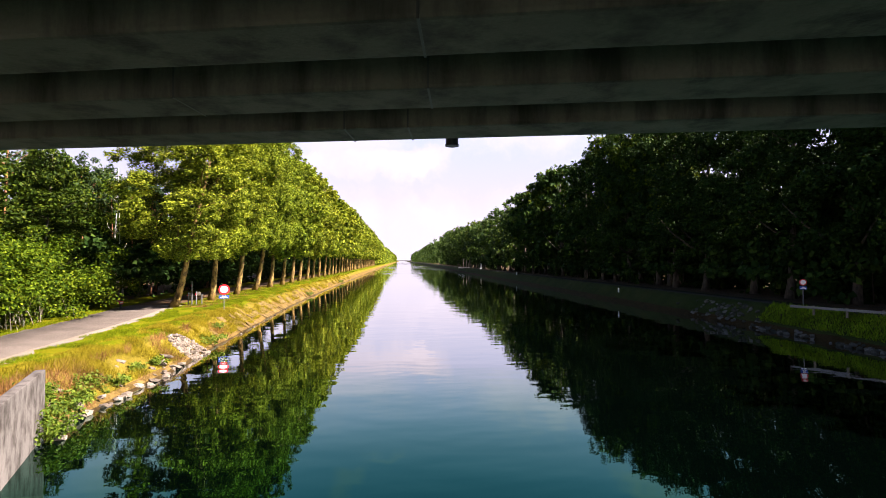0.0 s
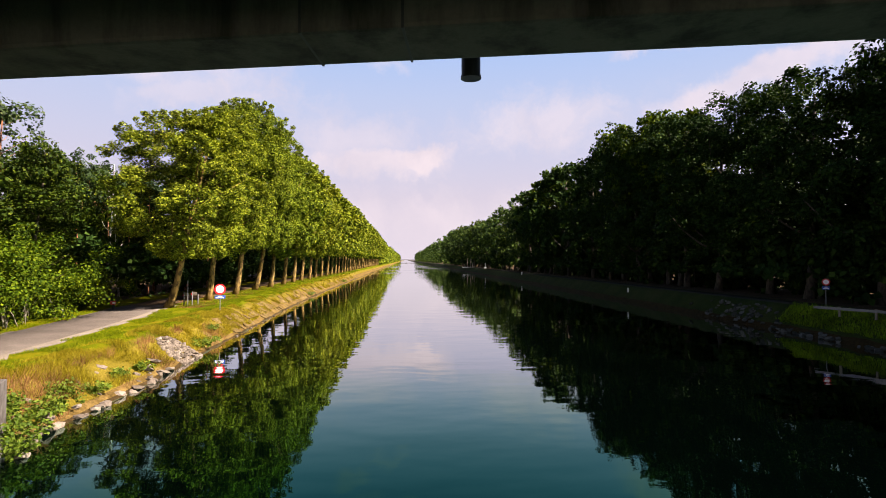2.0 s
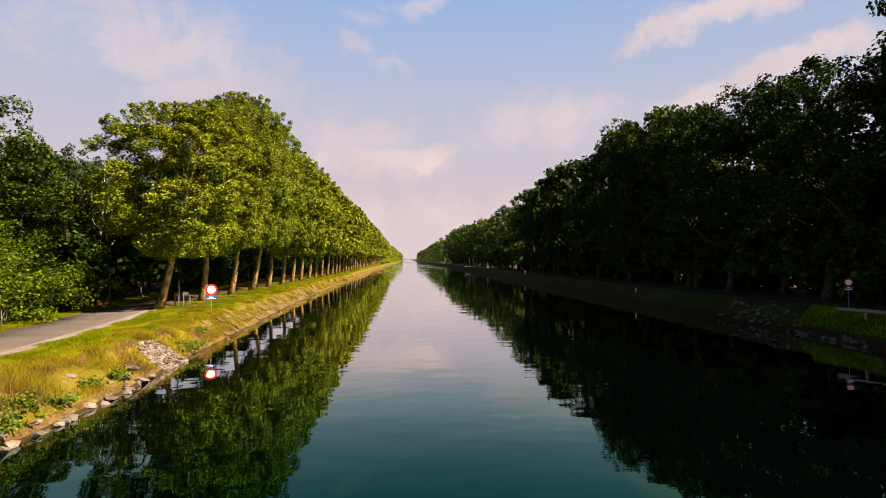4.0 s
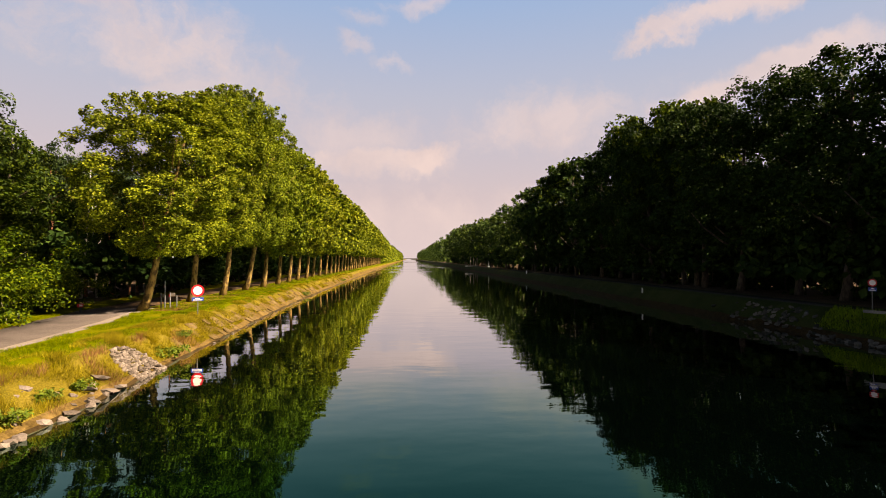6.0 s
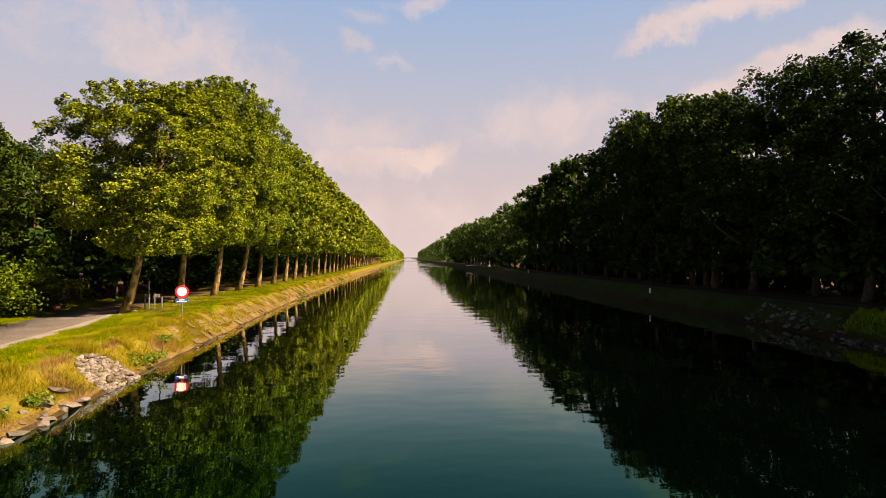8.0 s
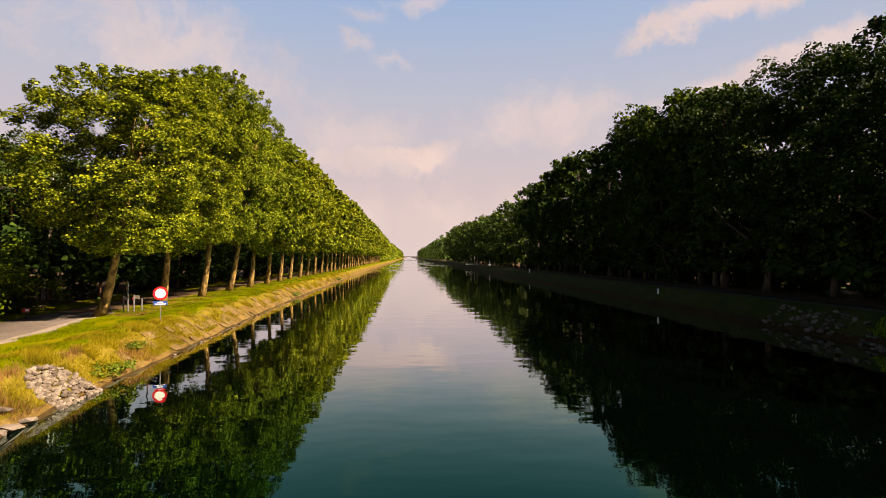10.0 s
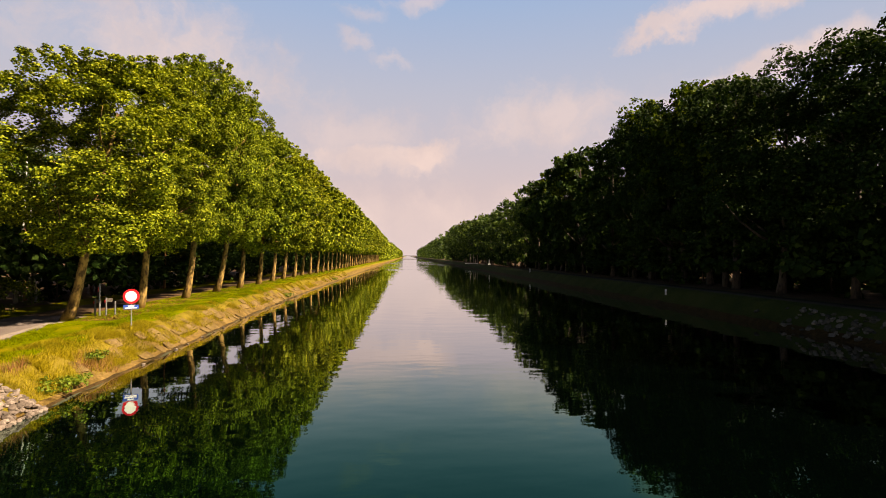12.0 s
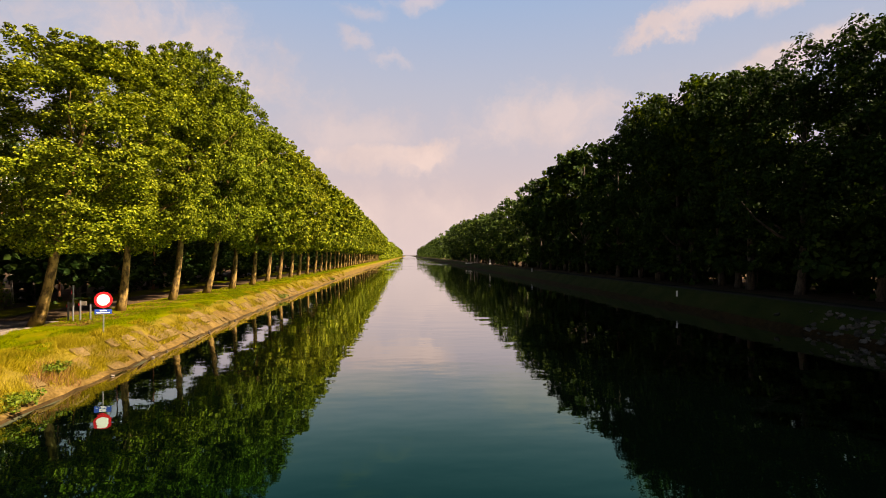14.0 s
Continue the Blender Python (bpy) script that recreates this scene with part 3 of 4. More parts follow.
OAK = dict(limbs=10, fork=0.2, spread=4.6, category="tree")
near_oaks = [tree("oak_tree", BARK_OAK, LEAF_SHADE_DARK, R, 14, 0.28, (0.4, -0.3), clumps=400, per=54, size=0.235, label="broadleaf tree with shade-dark leaves on the wooded bank", centre=(0, 0, 9.4), rx=4.6, ry=4.6, rz=7.7, lumps=0.03, bough=1.0, **OAK) for _ in range(3)]
far_oaks = [tree("oak_tree", BARK_OAK, LEAF_SHADE_DARK, R, 14, 0.28, (0.4, -0.3), clumps=190, per=15, size=0.66, seg=6, label="broadleaf tree with shade-darkened leaves on the wooded bank", centre=(0, 0, 9.4), rx=4.8, ry=4.8, rz=7.8, lumps=0.05, bough=1.1, **OAK) for _ in range(2)]
# the brighter shrub leaf stands in for sun on these tree tops
sunny_oaks = [tree("oak_tree", BARK_OAK, LEAF_SHRUB, R, 14, 0.28, (0.4, -0.3), clumps=260, per=32, size=0.39, seg=7, label="broadleaf tree with sunlit green top on the wooded bank", centre=(0, 0, 10.6), rx=4.2, ry=4.2, rz=6.6, lumps=0.08, **OAK)]
RO = random.Random(11)


def wood_top(y):
    """Height of the wooded bank's skyline along the canal, as a share of an oak's height."""
    return float(np.interp(y, [24, 33, 42, 50, 58, 68, 86, 117, 170, 230, 292, 400], [18.2, 19.2, 20.6, 20.8, 21.8, 23.6, 23, 21.4, 19.2, 21, 23.5, 23.5])) / 18.6


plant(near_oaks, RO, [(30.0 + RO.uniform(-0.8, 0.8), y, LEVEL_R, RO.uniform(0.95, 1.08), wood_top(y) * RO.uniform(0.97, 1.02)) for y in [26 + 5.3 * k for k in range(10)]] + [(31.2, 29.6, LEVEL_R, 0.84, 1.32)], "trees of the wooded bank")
# trees below y 21: out of view, added to shade the right-hand water
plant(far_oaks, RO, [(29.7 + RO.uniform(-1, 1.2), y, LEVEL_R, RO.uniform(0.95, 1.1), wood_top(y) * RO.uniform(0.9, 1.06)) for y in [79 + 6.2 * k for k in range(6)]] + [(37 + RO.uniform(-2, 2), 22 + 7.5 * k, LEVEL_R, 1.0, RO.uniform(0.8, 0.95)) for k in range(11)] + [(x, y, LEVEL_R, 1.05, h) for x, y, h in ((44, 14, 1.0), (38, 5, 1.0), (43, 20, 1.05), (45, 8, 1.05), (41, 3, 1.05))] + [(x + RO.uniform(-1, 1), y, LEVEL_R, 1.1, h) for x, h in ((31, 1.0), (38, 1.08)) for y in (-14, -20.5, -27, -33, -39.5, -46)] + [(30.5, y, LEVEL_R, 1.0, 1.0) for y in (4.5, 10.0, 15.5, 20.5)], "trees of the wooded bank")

lit_oaks = [tree("oak_tree", BARK_OAK, LEAF_BANK_LIT, R, 14, 0.28, (0.4, -0.3), clumps=200, per=15, size=0.6, seg=6, label="broadleaf tree with sun-bright green leaves on the wooded bank", centre=(0, 0, 9.4), rx=4.8, ry=4.8, rz=7.8, lumps=0.1, bough=1.1, **OAK) for _ in range(3)]
plant(lit_oaks, RO, [(29.0 + RO.uniform(-1.2, 1.2), y, LEVEL_R, RO.uniform(0.9, 1.15), wood_top(y) * RO.uniform(0.86, 1.06)) for y in [115 + 6.4 * k for k in range(34)]], "trees of the wooded bank")
plant(sunny_oaks, RO, [(x, y, LEVEL_R, 1.0, wood_top(y) * h) for x, y, h in ((30.3, 55.5, 1.04), (30.3, 62.5, 1.07), (30.5, 69.5, 1.05), (30, 97, 1.06), (30, 109, 1.07), (30, 205, 1.08), (30, 262, 1.06))], "trees of the wooded bank")

RW = random.Random(23)
WOOD = dict(limbs=9, fork=0.25, spread=3.6, category="tree")
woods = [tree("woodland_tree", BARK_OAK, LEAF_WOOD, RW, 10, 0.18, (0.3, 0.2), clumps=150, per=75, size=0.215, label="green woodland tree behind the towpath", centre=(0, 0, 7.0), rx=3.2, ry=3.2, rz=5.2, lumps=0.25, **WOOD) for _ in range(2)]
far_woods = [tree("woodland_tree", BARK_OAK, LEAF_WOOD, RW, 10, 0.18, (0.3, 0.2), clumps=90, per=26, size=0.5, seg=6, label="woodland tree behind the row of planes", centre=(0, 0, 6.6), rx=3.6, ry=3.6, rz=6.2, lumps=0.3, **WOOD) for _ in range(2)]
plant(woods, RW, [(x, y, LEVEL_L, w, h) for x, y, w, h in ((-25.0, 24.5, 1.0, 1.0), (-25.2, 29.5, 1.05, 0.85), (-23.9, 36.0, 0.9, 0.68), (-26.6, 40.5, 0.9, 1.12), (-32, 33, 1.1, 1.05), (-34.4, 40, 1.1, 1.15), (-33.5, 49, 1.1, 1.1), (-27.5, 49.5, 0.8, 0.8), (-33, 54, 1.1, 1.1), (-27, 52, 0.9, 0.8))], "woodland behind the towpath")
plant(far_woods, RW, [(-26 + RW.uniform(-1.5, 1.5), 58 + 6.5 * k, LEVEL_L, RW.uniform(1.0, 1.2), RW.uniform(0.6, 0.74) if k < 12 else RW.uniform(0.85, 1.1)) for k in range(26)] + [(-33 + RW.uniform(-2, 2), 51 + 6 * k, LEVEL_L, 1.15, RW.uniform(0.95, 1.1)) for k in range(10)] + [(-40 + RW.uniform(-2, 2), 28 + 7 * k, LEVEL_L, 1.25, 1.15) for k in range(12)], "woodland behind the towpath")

pines = [tree("pine_tree", BARK_PINE, LEAF_PINE, RW, 13.0, 0.15, (0.5, -0.3), 9, 0.62, 2.6, 34, 60, 0.24, "tall pine with orange bark and sparse dark crown", "tree", 8, centre=(0.4, 0, 12.0), rx=2.6, ry=2.6, rz=2.6, lumps=0.3, hollow=0.3) for _ in range(2)]
plant(pines, RW, [(x, y, LEVEL_L, w, h) for x, y, w, h in ((-32.2, 44.0, 1.1, 1.14), (-27.5, 46.5, 0.7, 0.82), (-28.8, 49.5, 0.75, 0.85), (-25.8, 48.0, 0.7, 0.8), (-25.2, 50.5, 0.7, 0.8), (-30.5, 51.0, 0.8, 0.9), (-24.6, 53.5, 0.7, 0.8), (-23.4, 49.8, 0.6, 0.75), (-22.9, 56.5, 0.7, 0.85), (-22.4, 61, 0.7, 0.85))], "pines in the woodland")
birches = [tree("birch_tree", BARK_BIRCH, LEAF_SHRUB, RW, 11.0, 0.11, (-0.5, 0.3), 12, 0.35, 2.0, 36, 34, 0.16, "slender birch with white bark and sparse crown", "tree", 8, centre=(-0.2, 0, 8.6), rx=1.7, ry=1.7, rz=3.8, lumps=0.3, hollow=0.2)]
plant(birches, RW, [(-25.0, 46.0, LEVEL_L, 1.0, 1.02), (-24.4, 47.0, LEVEL_L, 0.7, 0.75)], "birches in the woodland")

shrubs = [tree("shrub", BARK_OAK, LEAF_SHRUB, RW, 3.4, 0.06, (0.2, 0.1), 9, 0.05, 2.2, 150, 100, 0.13, "dense sunlit green shrub beside the towpath", "shrub", 6, centre=(0, 0, 2.2), rx=2.4, ry=2.4, rz=2.4, lumps=0.4, hollow=0.5) for _ in range(2)]
plant(shrubs, RW, [(-19.6, 25.0, LEVEL_L, 1.05, 1.02), (-20.3, 28.6, LEVEL_L, 1.15, 1.08), (-20.7, 32.0, LEVEL_L, 1.05, 0.95), (-21.6, 35.2, LEVEL_L, 0.95, 0.85), (-18.9, 21.5, LEVEL_L, 0.95, 0.95), (-22.5, 38.6, LEVEL_L, 0.9, 0.8)], "shrubs beside the towpath")
# undergrowth added to close off light, with the shade put into its leaf colour
under = [tree("undergrowth", BARK_OAK, LEAF_SHADE_DARK, RW, 2.6, 0.05, (0.2, 0.1), 7, 0.05, 2.0, 60, 20, 0.4, "added undergrowth with shade-dark leaves under the trees", "shrub", 5, centre=(0, 0, 1.9), rx=2.6, ry=2.9, rz=2.2, lumps=0.3, hollow=0.4)]
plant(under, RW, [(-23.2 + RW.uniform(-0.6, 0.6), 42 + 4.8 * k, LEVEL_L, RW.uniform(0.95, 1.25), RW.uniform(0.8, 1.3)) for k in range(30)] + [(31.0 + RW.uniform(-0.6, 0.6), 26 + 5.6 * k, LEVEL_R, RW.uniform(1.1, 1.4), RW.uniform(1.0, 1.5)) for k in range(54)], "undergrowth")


# backing rows added to darken the gaps between the right-bank trunks
backing_rows = [(34.5, 24, 6.0, 22, 1.4, 1.9), (40.0, 22, 7.0, 17, 1.7, 2.4)]
for x, y, step, n, w, h in backing_rows:
    back_kind = tree("undergrowth", BARK_OAK, LEAF_SHADE_DARK, RW, 2.6, 0.05, (0.2, 0.1), 7, 0.05, 2.0, 60, 15, 0.56, "added undergrowth with shade-dark leaves under the trees", "shrub", 5, centre=(0, 0, 1.9), rx=2.6, ry=2.9, rz=2.2, lumps=0.3, hollow=0.3)
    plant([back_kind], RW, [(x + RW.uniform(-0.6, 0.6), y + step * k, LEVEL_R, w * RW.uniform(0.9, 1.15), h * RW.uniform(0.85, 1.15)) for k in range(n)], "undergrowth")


def far_wood(name, x, y0, y1, z, top, leaf, seed, label):
    """Far woods along one bank, as one mass of leaf clumps with an uneven top."""
    r = random.Random(seed)
    cs, rs = [], []
    y = y0
    while y < y1:
        h = top * r.uniform(0.8, 1.05)
        for _ in range(26):
            f = r.uniform(0.02, 1)
            w = 4.5 * math.sqrt(max(0.05, 1 - (2 * f - 1.05) ** 2))
            cs.append((x + r.uniform(-w, w), y + r.uniform(-4, 4), z + h * f))
            rs.append(r.uniform(1.0, 1.9))
        y += max(8.0, y * 0.016)
    ob = mesh_part(name, leaf_mesh(name, cs, rs, 12, 1.3, seed), leaf)
    return tagged(ob, label, "woods", kind="stuff")


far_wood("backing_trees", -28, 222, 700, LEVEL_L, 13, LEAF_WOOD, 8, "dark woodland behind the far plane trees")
far_wood("far_trees", -17.5, 336, 1450, LEVEL_L, 17, LEAF_PLANE, 3, "far row of trees along the straight canal")
far_wood("far_woods", 30, 330, 1450, LEVEL_R, 20, LEAF_BANK_LIT, 4, "far dark woods along the straight canal")

# far bridge that closes the view
far = empty("far_bridge", 5, 1400, 4.4)
tagged(far, "distant pale bridge across the end of the canal", "bridge")
bm = bmesh.new()
box(bm, (60, 9, 1.3), (0, 0, 0.5), 0.05)
part("deck", bm, CONCRETE, far)
for x in (-19, 19):
    bm = bmesh.new()
    box(bm, (2.5, 8, 5), (x, 0, -2.5), 0.05)
    part("pier", bm, CONCRETE, far)


# ---- signs ----
def round_sign(x, y, z0, height, radius, turn, label, plate=True):
    ob = empty("road_sign", x, y, z0, turn)
    bm = bmesh.new()
    tube(bm, [(0, 0.035, -0.3), (0, 0.035, height + radius * 0.8)], [0.028, 0.028], 12)
    part("post", bm, STEEL, ob)
    bm = bmesh.new()
    disc(bm, radius, 0.012, (0, 0, 0), (90, 0, 0), 40)
    face_ob = part("sign_face", bm, RED, ob)
    face_ob.location = (0, 0, height)
    bm = bmesh.new()
    disc(bm, radius * 0.70, 0.006, (0, -0.010, 0), (90, 0, 0), 40)
    part("white_disc", bm, WHITE, face_ob)
    if plate:
        bm = bmesh.new()
        box(bm, (radius * 1.85, 0.012, 0.20), (0, 0, height - radius - 0.15), 0.004)
        pl = part("plate", bm, BLUE, ob, "blue plate with white lettering bars")
        for k, (w, dz) in enumerate(((0.75, 0.045), (1.45, -0.04))):
            bm = bmesh.new()
            box(bm, (radius * w, 0.004, 0.045), (0, -0.009, height - radius - 0.15 + dz), 0.001)
            part("text_bar", bm, WHITE, pl)
    return tagged(ob, label, "road sign")


round_sign(-11.5, 34.24, 1.12, 1.39, 0.335, 14, "round white sign with red border and blue plate")
round_sign(25.6, 30.66, 1.5, 1.5, 0.21, -25, "round white sign with red border above a blue plate")

# posts beside the first tree
def post_sign(x, y, height, sign, label):
    ob = empty("path_post", x, y, LEVEL_L)
    bm = bmesh.new()
    tube(bm, [(0, 0, -0.2), (0, 0, height)], [0.04, 0.04], 10)
    part("post", bm, STEEL, ob)
    if sign == "triangle":
        bm = bmesh.new()
        bmesh.ops.create_cone(bm, cap_ends=True, segments=3, radius1=0.15, radius2=0.15, depth=0.012, matrix=pose(-0.05, -0.03, height - 0.35, 90, 0, 108))
        part("warning_triangle", bm, RED, ob)
    if sign == "reflector":
        bm = bmesh.new()
        box(bm, (0.045, 0.02, 0.13), (-0.05, -0.03, height - 0.2), 0.008)
        part("reflector", bm, RED, ob, "small red reflector plate")
        bm = bmesh.new()
        box(bm, (0.26, 0.03, 0.2), (0.15, 0.03, height - 0.14), 0.006)
        part("board", bm, TIMBER, ob, "short weathered board")
    return tagged(ob, label, "post", "posts at the path junction")


post_sign(-15.20, 37.9, 0.92, "reflector", "short grey post with red reflector and weathered board")
post_sign(-14.92, 37.8, 1.72, "triangle", "tall grey post with a red warning triangle")
post_sign(-14.65, 37.9, 0.98, "reflector", "short grey post with red reflector and weathered board")
post_sign(-14.42, 38.3, 0.75, "", "short plain grey post beside the path")


# ---- small things ----
def notice(x, y, label):
    ob = empty("notice_panel", x, y, LEVEL_L, 20)
    bm = bmesh.new()
    tube(bm, [(0, 0, -0.1), (0.02, 0, 0.42)], [0.09, 0.06], 10)
    part("post", bm, BLACK, ob)
    bm = bmesh.new()
    box(bm, (0.30, 0.08, 0.2), (0, -0.05, 0.44), 0.02)
    pn = part("panel", bm, RED, ob, "red painted panel")
    bm = bmesh.new()
    box(bm, (0.15, 0.01, 0.1), (0.05, -0.095, 0.45), 0.004)
    part("label", bm, WHITE, pn, "worn white label")
    return tagged(ob, label, "notice panel")


notice(-18.3, 35.0, "small red and white panel on a dark post")


def marker(x, y, z, h, r, label, mat=STEEL):
    ob = empty("marker_post", x, y, z)
    bm = bmesh.new()
    tube(bm, [(0, 0, -0.15), (0, 0, h * 0.7)], [r, r * 0.95], 10)
    part("post", bm, mat, ob)
    bm = bmesh.new()
    tube(bm, [(0, 0, h * 0.7), (0, 0, h * 0.95), (0, 0, h)], [r * 1.05, r * 1.05, r * 0.6], 10)
    part("cap", bm, WHITE, ob, "white painted cap")
    return tagged(ob, label, "marker post")


marker(-18.9, 31.2, LEVEL_L, 0.4, 0.05, "short grey marker post with a white cap")
marker(22.75, 52.0, 1.2, 0.3, 0.07, "short white marker post on the far bank", WHITEWASH)
marker(24.3, 106.4, 1.3, 0.6, 0.12, "short white marker post on the far bank", WHITEWASH)

# low guard rail beside the far towpath
rail = empty("guard_rail", 24.0, 25.2, LEVEL_R, 24)
tagged(rail, "low grey guard rail on short timber posts beside the far path", "guard rail")
for k in range(6):
    bm = bmesh.new()
    box(bm, (0.1, 0.1, 0.55), (0, 2.0 - 1.6 * k, 0.08), 0.012)
    part("post", bm, TIMBER, rail)
bm = bmesh.new()
box(bm, (0.06, 9.6, 0.14), (-0.09, -1.6, 0.24), 0.012)
part("rail", bm, STEEL, rail)

# mooring place far along the wooded bank
moor = empty("mooring_stage", 24.4, 199, LEVEL_R)
tagged(moor, "pale mooring stage with tall posts on the far bank", "mooring stage")
bm = bmesh.new()
box(bm, (4.6, 1.0, 0.25), (0.2, 0, 0.0), 0.02)
part("stage", bm, WHITEWASH, moor)
for x, h in ((-0.2, 3.6), (1.1, 3.9), (1.8, 1.8), (2.4, 3.2)):
    bm = bmesh.new()
    tube(bm, [(x, 0, -0.1), (x, 0, h)], [0.16, 0.14], 8)
    part("post", bm, TIMBER, moor)
pole = empty("lamp_pole", 27.4, 174.6, LEVEL_R)
tagged(pole, "tall pale pole on the shaded far bank", "pole")
bm = bmesh.new()
tube(bm, [(0, 0, -0.2), (0, 0, 4.3)], [0.2, 0.17], 10)
part("shaft", bm, WHITEWASH, pole)
bm = bmesh.new()
box(bm, (0.7, 0.7, 0.5), (0, 0, 0.2), 0.03)
part("base", bm, WHITEWASH, pole)


# ---- grass and weeds ----
def blades(name, pts, heights, width, mat, seed, label, lean=0.35):
    """Grass as single blades."""
    r = np.random.RandomState(seed)
    p, h = np.asarray(pts, float), np.asarray(heights, float)[:, None]
    n = len(p)
    a = r.uniform(0, 2 * np.pi, n)
    side = np.stack([np.cos(a), np.sin(a), np.zeros(n)], 1) * (np.asarray(width) * r.uniform(0.7, 1.3, n))[:, None]
    tip = np.stack([r.normal(0, lean, n), r.normal(0, lean, n), np.ones(n)], 1) * h
    v = np.stack([p - side, p + side, p + tip], 1).reshape(-1, 3)
    me = bpy.data.meshes.new(name)
    me.from_pydata(v.tolist(), [], (np.arange(n)[:, None] * 3 + [0, 1, 2]).tolist())
    return tagged(mesh_part(name, me, mat), label, "grass", kind="stuff")


def bank_spots(n, y0, y1, d0, d1, seed, patch=0.0, far=1.0):
    """Random spots on the towpath bank, thinning out with distance."""
    r = np.random.RandomState(seed)
    out = []
    while len(out) < n:
        y = y0 + (y1 - y0) * r.rand() ** far
        d = r.uniform(d0, d1)
        if patch and noise.noise(Vector((d * 0.9, y * 0.6, seed))) < patch - 0.5 + 0.3 * r.rand():
            continue
        x = left_edge(y) - d
        if y < 13.9 and d < 0.6 or abs(y - 24.35) < 1.15 and d < 1.4 * (1 - (abs(y - 24.35) / 1.25) ** 3):
            continue
        if abs(x - towpath(y) - 0.1) < 1.75 + 0.25 * noise.noise(Vector((y, 3, 1))):
            continue
        out.append((x, y, bank_z(d) - 0.01))
    return out


G = np.random.RandomState(9)
pts = bank_spots(50000, 8, 36, 0.25, 2.7, 1, 0.38, 1.3)
blades("dry_grass", pts, G.uniform(0.05, 0.17, len(pts)), 0.008, GRASS_DRY, 1, "short dry straw-coloured grass on the canal bank", 0.6)
pts = bank_spots(9000, 13, 34, 0.3, 1.9, 11, 0.6, 1.2)
blades("tall_dry_grass", pts, G.uniform(0.15, 0.38, len(pts)), 0.007, GRASS_DRY, 11, "tufts of taller dry grass on the slope", 0.4)
pts = bank_spots(36000, 27, 120, 0.35, 2.1, 2, 0.42, 2.0)
blades("dry_grass", pts, G.uniform(0.06, 0.2, len(pts)), 0.014, GRASS_DRY, 2, "dry straw-coloured grass on the canal bank", 0.6)
pts = bank_spots(80000, 8, 60, 1.4, 6.6, 3, 0.30, 1.6)
blades("green_grass", pts, G.uniform(0.04, 0.12, len(pts)), 0.009, GRASS_GREEN, 3, "short green grass verge beside the towpath", 0.7)
pts = bank_spots(22000, 50, 160, 1.6, 5.4, 4, 0.30, 1.6)
blades("green_grass", pts, G.uniform(0.06, 0.14, len(pts)), 0.025, GRASS_GREEN, 4, "short green grass under the plane trees", 0.6)
pts = bank_spots(5000, 18, 44, 6.8, 9.6, 5, 0.45, 1.2)
blades("green_grass", pts, G.uniform(0.05, 0.16, len(pts)), 0.010, GRASS_GREEN, 5, "green verge between towpath and shrubs", 0.6)
pts = bank_spots(2200, 13, 30, 0.15, 1.5, 6, 0.64, 1.2)
pts += bank_spots(2600, 14.0, 17.5, 0.5, 1.7, 16, 0.0, 1.0)
blades("rust_weeds", pts, G.uniform(0.1, 0.4, len(pts)), 0.008, GRASS_RUST, 6, "withered rust-brown weeds on the bank")
r = np.random.RandomState(31)
pts = [(right_edge(y) + d, y, float(np.interp(d, [p[0] for p in RIGHT], [p[1] for p in RIGHT]))) for y, d in zip(18 + 14 * r.rand(9000) ** 1.2, r.uniform(0.5, 1.75, 9000))]
blades("far_bank_grass", pts, r.uniform(0.08, 0.3, len(pts)), 0.02, GRASS_SUNNED, 7, "rough green grass in a sun-bright colour on the wooded bank")

PATCHES = [(13.5, -0.25, 0.45, 0.8), (13.1, -0.5, 0.4, 0.6), (13.9, -0.05, 0.5, 0.95), (14.3, 0.25, 0.5, 0.75), (14.6, 0.75, 0.5, 0.7), (15.2, 0.45, 0.6, 0.6), (16.0, 0.3, 0.4, 0.4), (16.6, 0.75, 0.45, 0.35), (17.6, 0.45, 0.4, 0.3), (19.3, 0.6, 0.45, 0.3), (20.6, 0.5, 0.3, 0.3), (26.4, 0.3, 0.5, 0.45), (27.1, 0.35, 0.35, 0.3), (29.5, 0.9, 0.4, 0.2), (63, 0.3, 0.5, 0.35), (98, 0.2, 0.6, 0.5)]
for i, (y, d, w, h) in enumerate(PATCHES):
    q = random.Random(i)
    cs = [(q.gauss(0, w * 0.5), q.gauss(0, w * 0.6), h * q.uniform(0.2, 0.9)) for _ in range(14)]
    me = leaf_mesh("bank_weeds", cs, [w * 0.4] * 14, 26, 0.085, i, np.array([0, 0, -1.0]))
    ob = mesh_part("bank_weeds", me, LEAF_WEED)
    ob.location = (left_edge(y) - d, y, bank_z(d))
    tagged(ob, "clump of leafy green weeds at the water's edge", "weeds", "weeds on the bank")

# dry stems that lean out of the shrubs beside the towpath
for i, (x, y) in enumerate(((-19.0, 27.4), (-18.6, 26.2), (-18.2, 25.0), (-19.3, 29.3), (-17.4, 22.4))):
    q = random.Random(60 + i)
    ob = empty("dry_stems", x, y, LEVEL_L)
    for _ in range(9):
        bm = bmesh.new()
        a, b = q.uniform(-0.9, 0.9), q.uniform(-0.6, 0.6)
        h = q.uniform(0.8, 1.7)
        sx, sy = q.gauss(0, 0.35), q.gauss(0, 0.4)
        tube(bm, [(sx, sy, -0.05), (sx + a * 0.3, sy + b * 0.3, h * 0.5), (sx + a * 0.9, sy + b * 0.8, h)], [0.02, 0.016, 0.007], 5, 0, q)
        part("stem", bm, TIMBER, ob)
    tagged(ob, "pale dry stems leaning out of the shrubs", "stems", "dry stems beside the towpath")

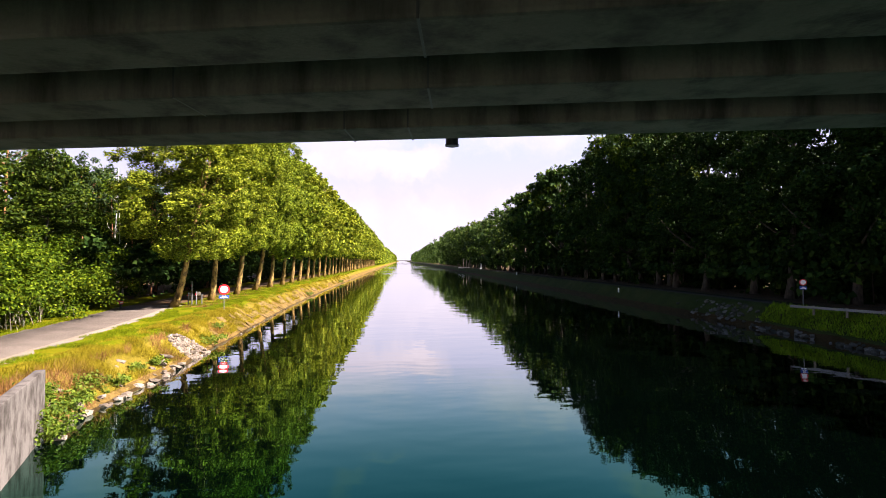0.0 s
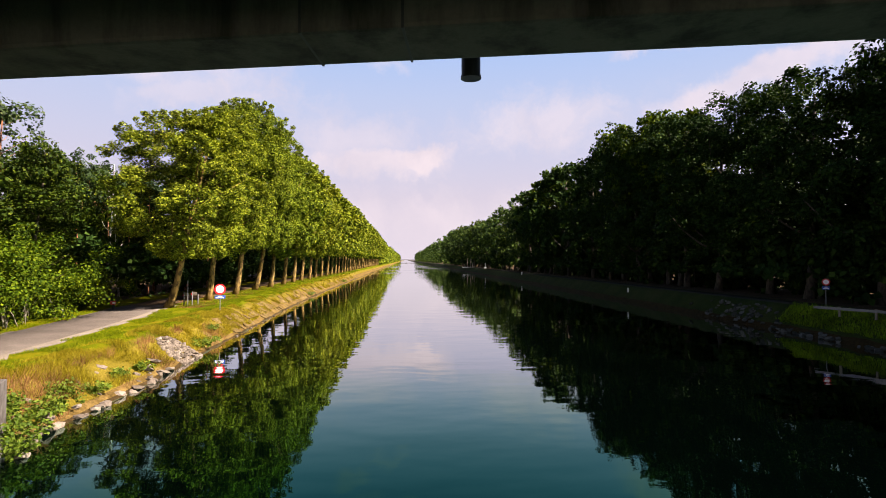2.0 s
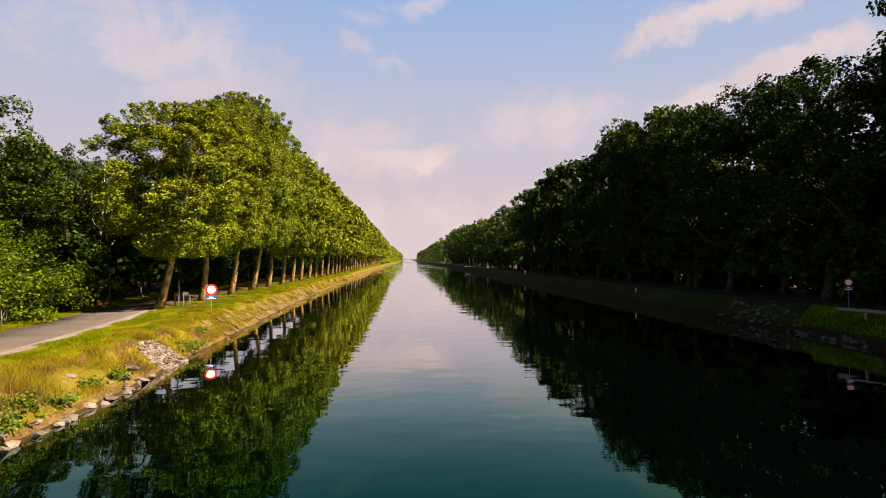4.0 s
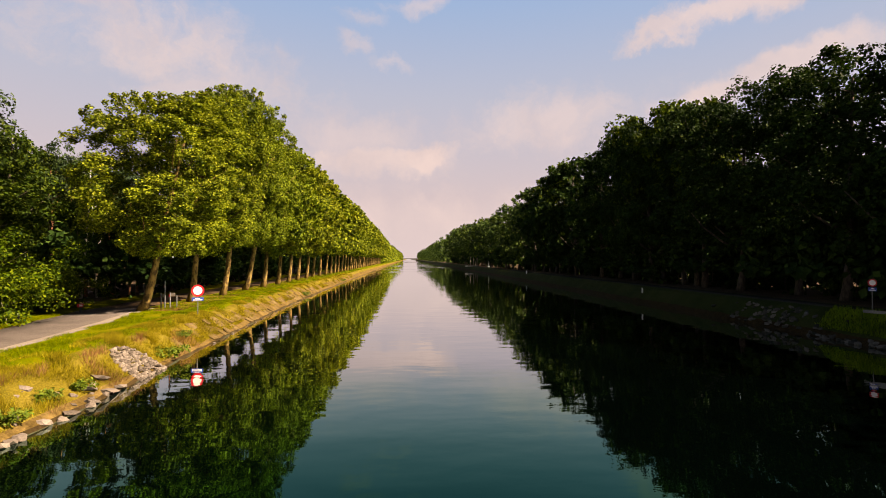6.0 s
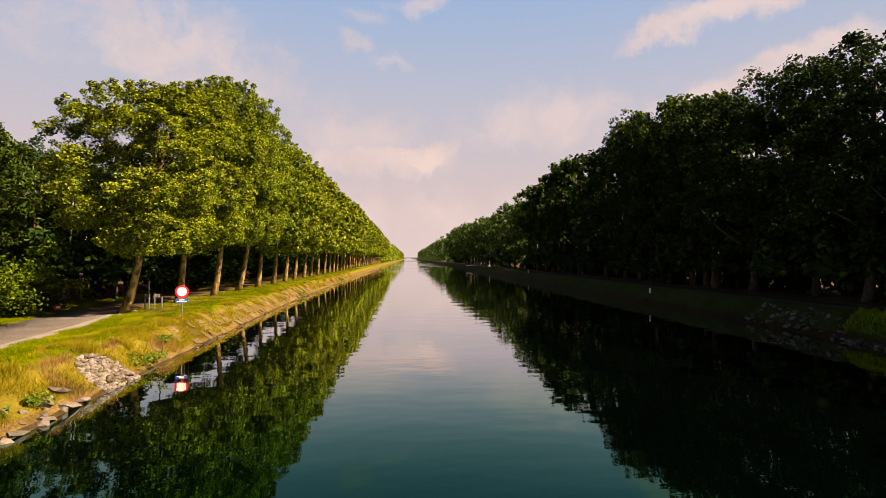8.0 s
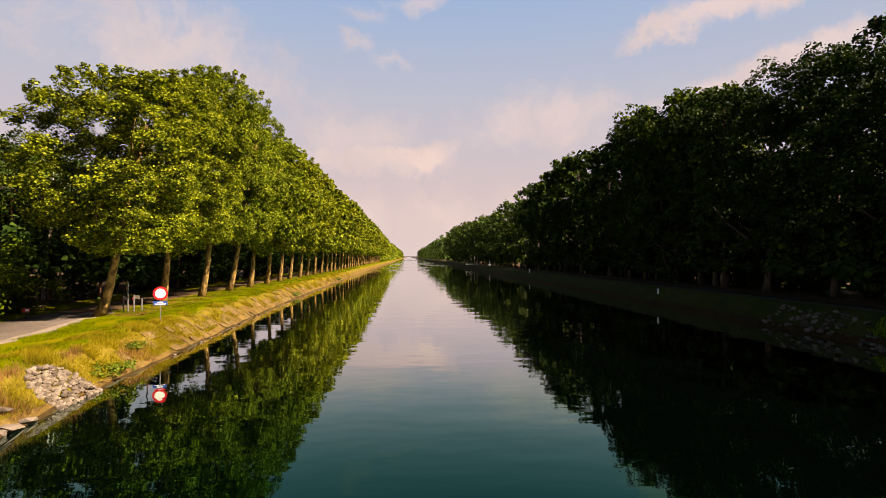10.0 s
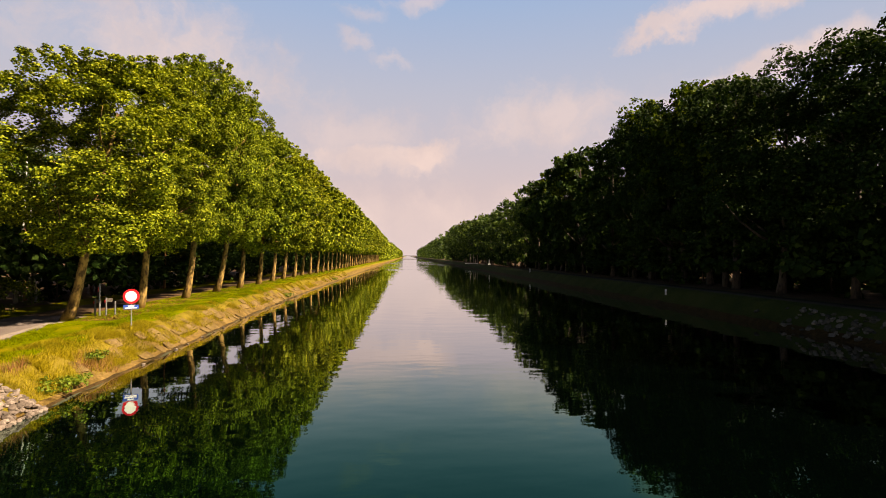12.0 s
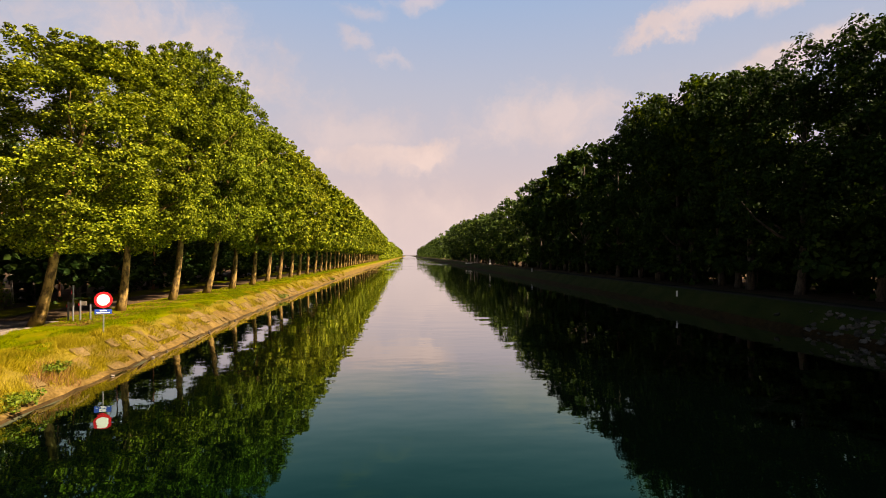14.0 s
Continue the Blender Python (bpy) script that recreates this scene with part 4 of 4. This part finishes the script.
# fallen leaves under the plane trees
lr = np.random.RandomState(77)
ys = 36 + 120 * lr.rand(6000) ** 1.6
cs = np.stack([np.array([left_edge(v) for v in ys]) - np.abs(lr.normal(1.2, 1.0, len(ys))) - 3.4, ys, np.full(len(ys), LEVEL_L + 0.03)], 1)
tagged(mesh_part("fallen_leaves", leaf_mesh("fallen_leaves", cs, np.full(len(cs), 0.05), 1, 0.075, 5, np.array([-15, 60, -50.0])), LEAF_FALLEN), "brown fallen leaves under the plane trees", "leaves", kind="stuff")


# ---- stones of the banks ----
def rock_mesh(seed, sx, sy, sz, mat):
    q = random.Random(seed)
    bm = bmesh.new()
    bmesh.ops.create_icosphere(bm, subdivisions=1, radius=0.5)
    for v in bm.verts:
        v.co *= q.uniform(0.72, 1.12)
        v.co = Vector((max(-0.42, min(0.42, v.co.x)) * sx, max(-0.42, min(0.42, v.co.y)) * sy, max(-0.36, min(0.36, v.co.z)) * sz))
    me = bpy.data.meshes.new("stone")
    bm.to_mesh(me)
    bm.free()
    me.materials.append(mat)
    return me


ROCKS, SHADE_ROCKS = ([rock_mesh(k, 1.0, 0.8 + 0.1 * (k % 3), 0.6 + 0.08 * (k % 4), m) for k in range(7)] for m in (STONE, STONE_SHADE))
WORN_ROCKS = [rock_mesh(20 + k, 1.0, 0.75 + 0.12 * (k % 3), 0.55 + 0.08 * (k % 4), STONE) for k in range(7)]


def slab_mesh(seed):
    q = random.Random(seed)
    bm = bmesh.new()
    box(bm, (1, 1, 1), (0, 0, 0))
    for v in bm.verts:
        v.co += Vector((q.uniform(-0.07, 0.07), q.uniform(-0.06, 0.06), 0))
    bmesh.ops.bevel(bm, geom=list(bm.edges), offset=0.05, segments=1, affect="EDGES")
    me = bpy.data.meshes.new("slab")
    bm.to_mesh(me)
    bm.free()
    me.materials.append(SLAB)
    return me


SLABS = [slab_mesh(40 + k) for k in range(5)]


def stones(thing, rng, spots, side, lift=0.12, kinds=None):
    """Stones under one thing: (distance from the water, y, size)."""
    for d, y, s in spots:
        ob = new("stone", rng.choice(kinds or (SHADE_ROCKS if side > 0 else ROCKS)))
        ob.parent = thing
        if side > 0:
            x, z = right_edge(y) + d, float(np.interp(d, [p[0] for p in RIGHT], [p[1] for p in RIGHT]))
        else:
            x, z = left_edge(y) - d, bank_z(d)
        ob.matrix_basis = pose(x, y, z + s * lift, rng.uniform(-30, 30), rng.uniform(-30, 30), rng.uniform(0, 360)) @ Matrix.Diagonal((s, s, s, 1))


RS = random.Random(77)
heap = empty("stone_heap", 0, 0, 0)
tagged(heap, "heap of pale broken stones on the canal bank", "stones")


def mound(y):
    """How far up the bank the heap of stones reaches."""
    return 0.35 + 1.0 * max(0.0, math.sin((y - 23.0) / 2.7 * math.pi)) ** 0.7


for low in (True, False):
    spots = []
    for _ in range(180 if low else 120):
        y = RS.uniform(23.3, 25.4)
        spots.append((RS.uniform(-0.12, mound(y)), y, RS.uniform(0.17, 0.27) if low else RS.uniform(0.14, 0.26)))
    stones(heap, RS, spots, -1, 0.1 if low else 0.3)
edge = empty("edge_stones", 0, 0, 0)
tagged(edge, "pale boulders and broken slabs along the water's edge", "stones")
stones(edge, RS, [(RS.uniform(-0.1, 0.3) if RS.random() < 0.6 else RS.uniform(0.3, 1.1), 14.2 + 7.2 * RS.random(), RS.uniform(0.16, 0.44)) for _ in range(30)], -1, 0.06, WORN_ROCKS)
stones(edge, RS, [(RS.uniform(-0.1, 0.1), 26 + 22 * RS.random(), RS.uniform(0.1, 0.2)) for _ in range(9)], -1)
# broken slabs that lie at the water's edge
for y, d, ln, wd, turn in ((15.1, 0.05, 0.8, 0.42, 8), (16.3, 0.0, 0.55, 0.36, -14), (17.2, 0.02, 0.62, 0.4, 20), (18.4, 0.12, 0.5, 0.4, -6), (19.4, 0.02, 0.75, 0.38, 5), (20.4, 0.1, 0.55, 0.45, -20), (20.9, 0.45, 0.7, 0.5, 12), (21.5, 0.15, 0.8, 0.5, -4), (21.9, 0.6, 0.75, 0.55, 18), (22.2, 0.1, 0.6, 0.4, 3), (13.4, -0.5, 0.6, 0.36, 30), (14.2, -0.1, 0.5, 0.4, 10)):
    ob = new("stone", RS.choice(WORN_ROCKS))
    ob.parent = edge
    ob.matrix_basis = pose(left_edge(y) - d, y, bank_z(max(0, d)) + 0.01, RS.uniform(-8, 8), 16 + RS.uniform(-8, 8), 90 + turn) @ Matrix.Diagonal((ln * 1.2, wd * 1.3, 0.34, 1))
revet = empty("stone_revetment", 0, 0, 0)
tagged(revet, "sloping revetment of worn stone slabs on the bank", "revetment")
y = 28.0
while y < 70:
    ln = RS.uniform(0.55, 0.95)
    for row, d in enumerate((0.28, 0.72, 1.14)):
        if RS.random() < (0.5, 0.55, 0.75)[row] + (0.25 if y < 31 else 0):
            continue
        ob = new("slab", RS.choice(SLABS))
        ob.parent = revet
        yy = y + ln / 2 + RS.uniform(-0.1, 0.1)
        ob.matrix_basis = pose(left_edge(yy) - d, yy, bank_z(d) + RS.uniform(-0.045, 0.02), RS.uniform(-5, 5), 35 + RS.uniform(-7, 7), RS.uniform(-12, 12)) @ Matrix.Diagonal((0.46, ln * 0.94, 0.12, 1))
    y += ln
rip = empty("bank_riprap", 0, 0, 0)
tagged(rip, "broken stone riprap in a shade-darkened colour on the far bank", "stones")
stones(rip, RS, [(RS.uniform(0.15, 1.3), RS.gauss(35.5, 2.0), RS.uniform(0.2, 0.45)) for _ in range(110)] + [(RS.uniform(-0.1, 0.25), 20 + 12 * RS.random(), RS.uniform(0.2, 0.45)) for _ in range(80)], 1)
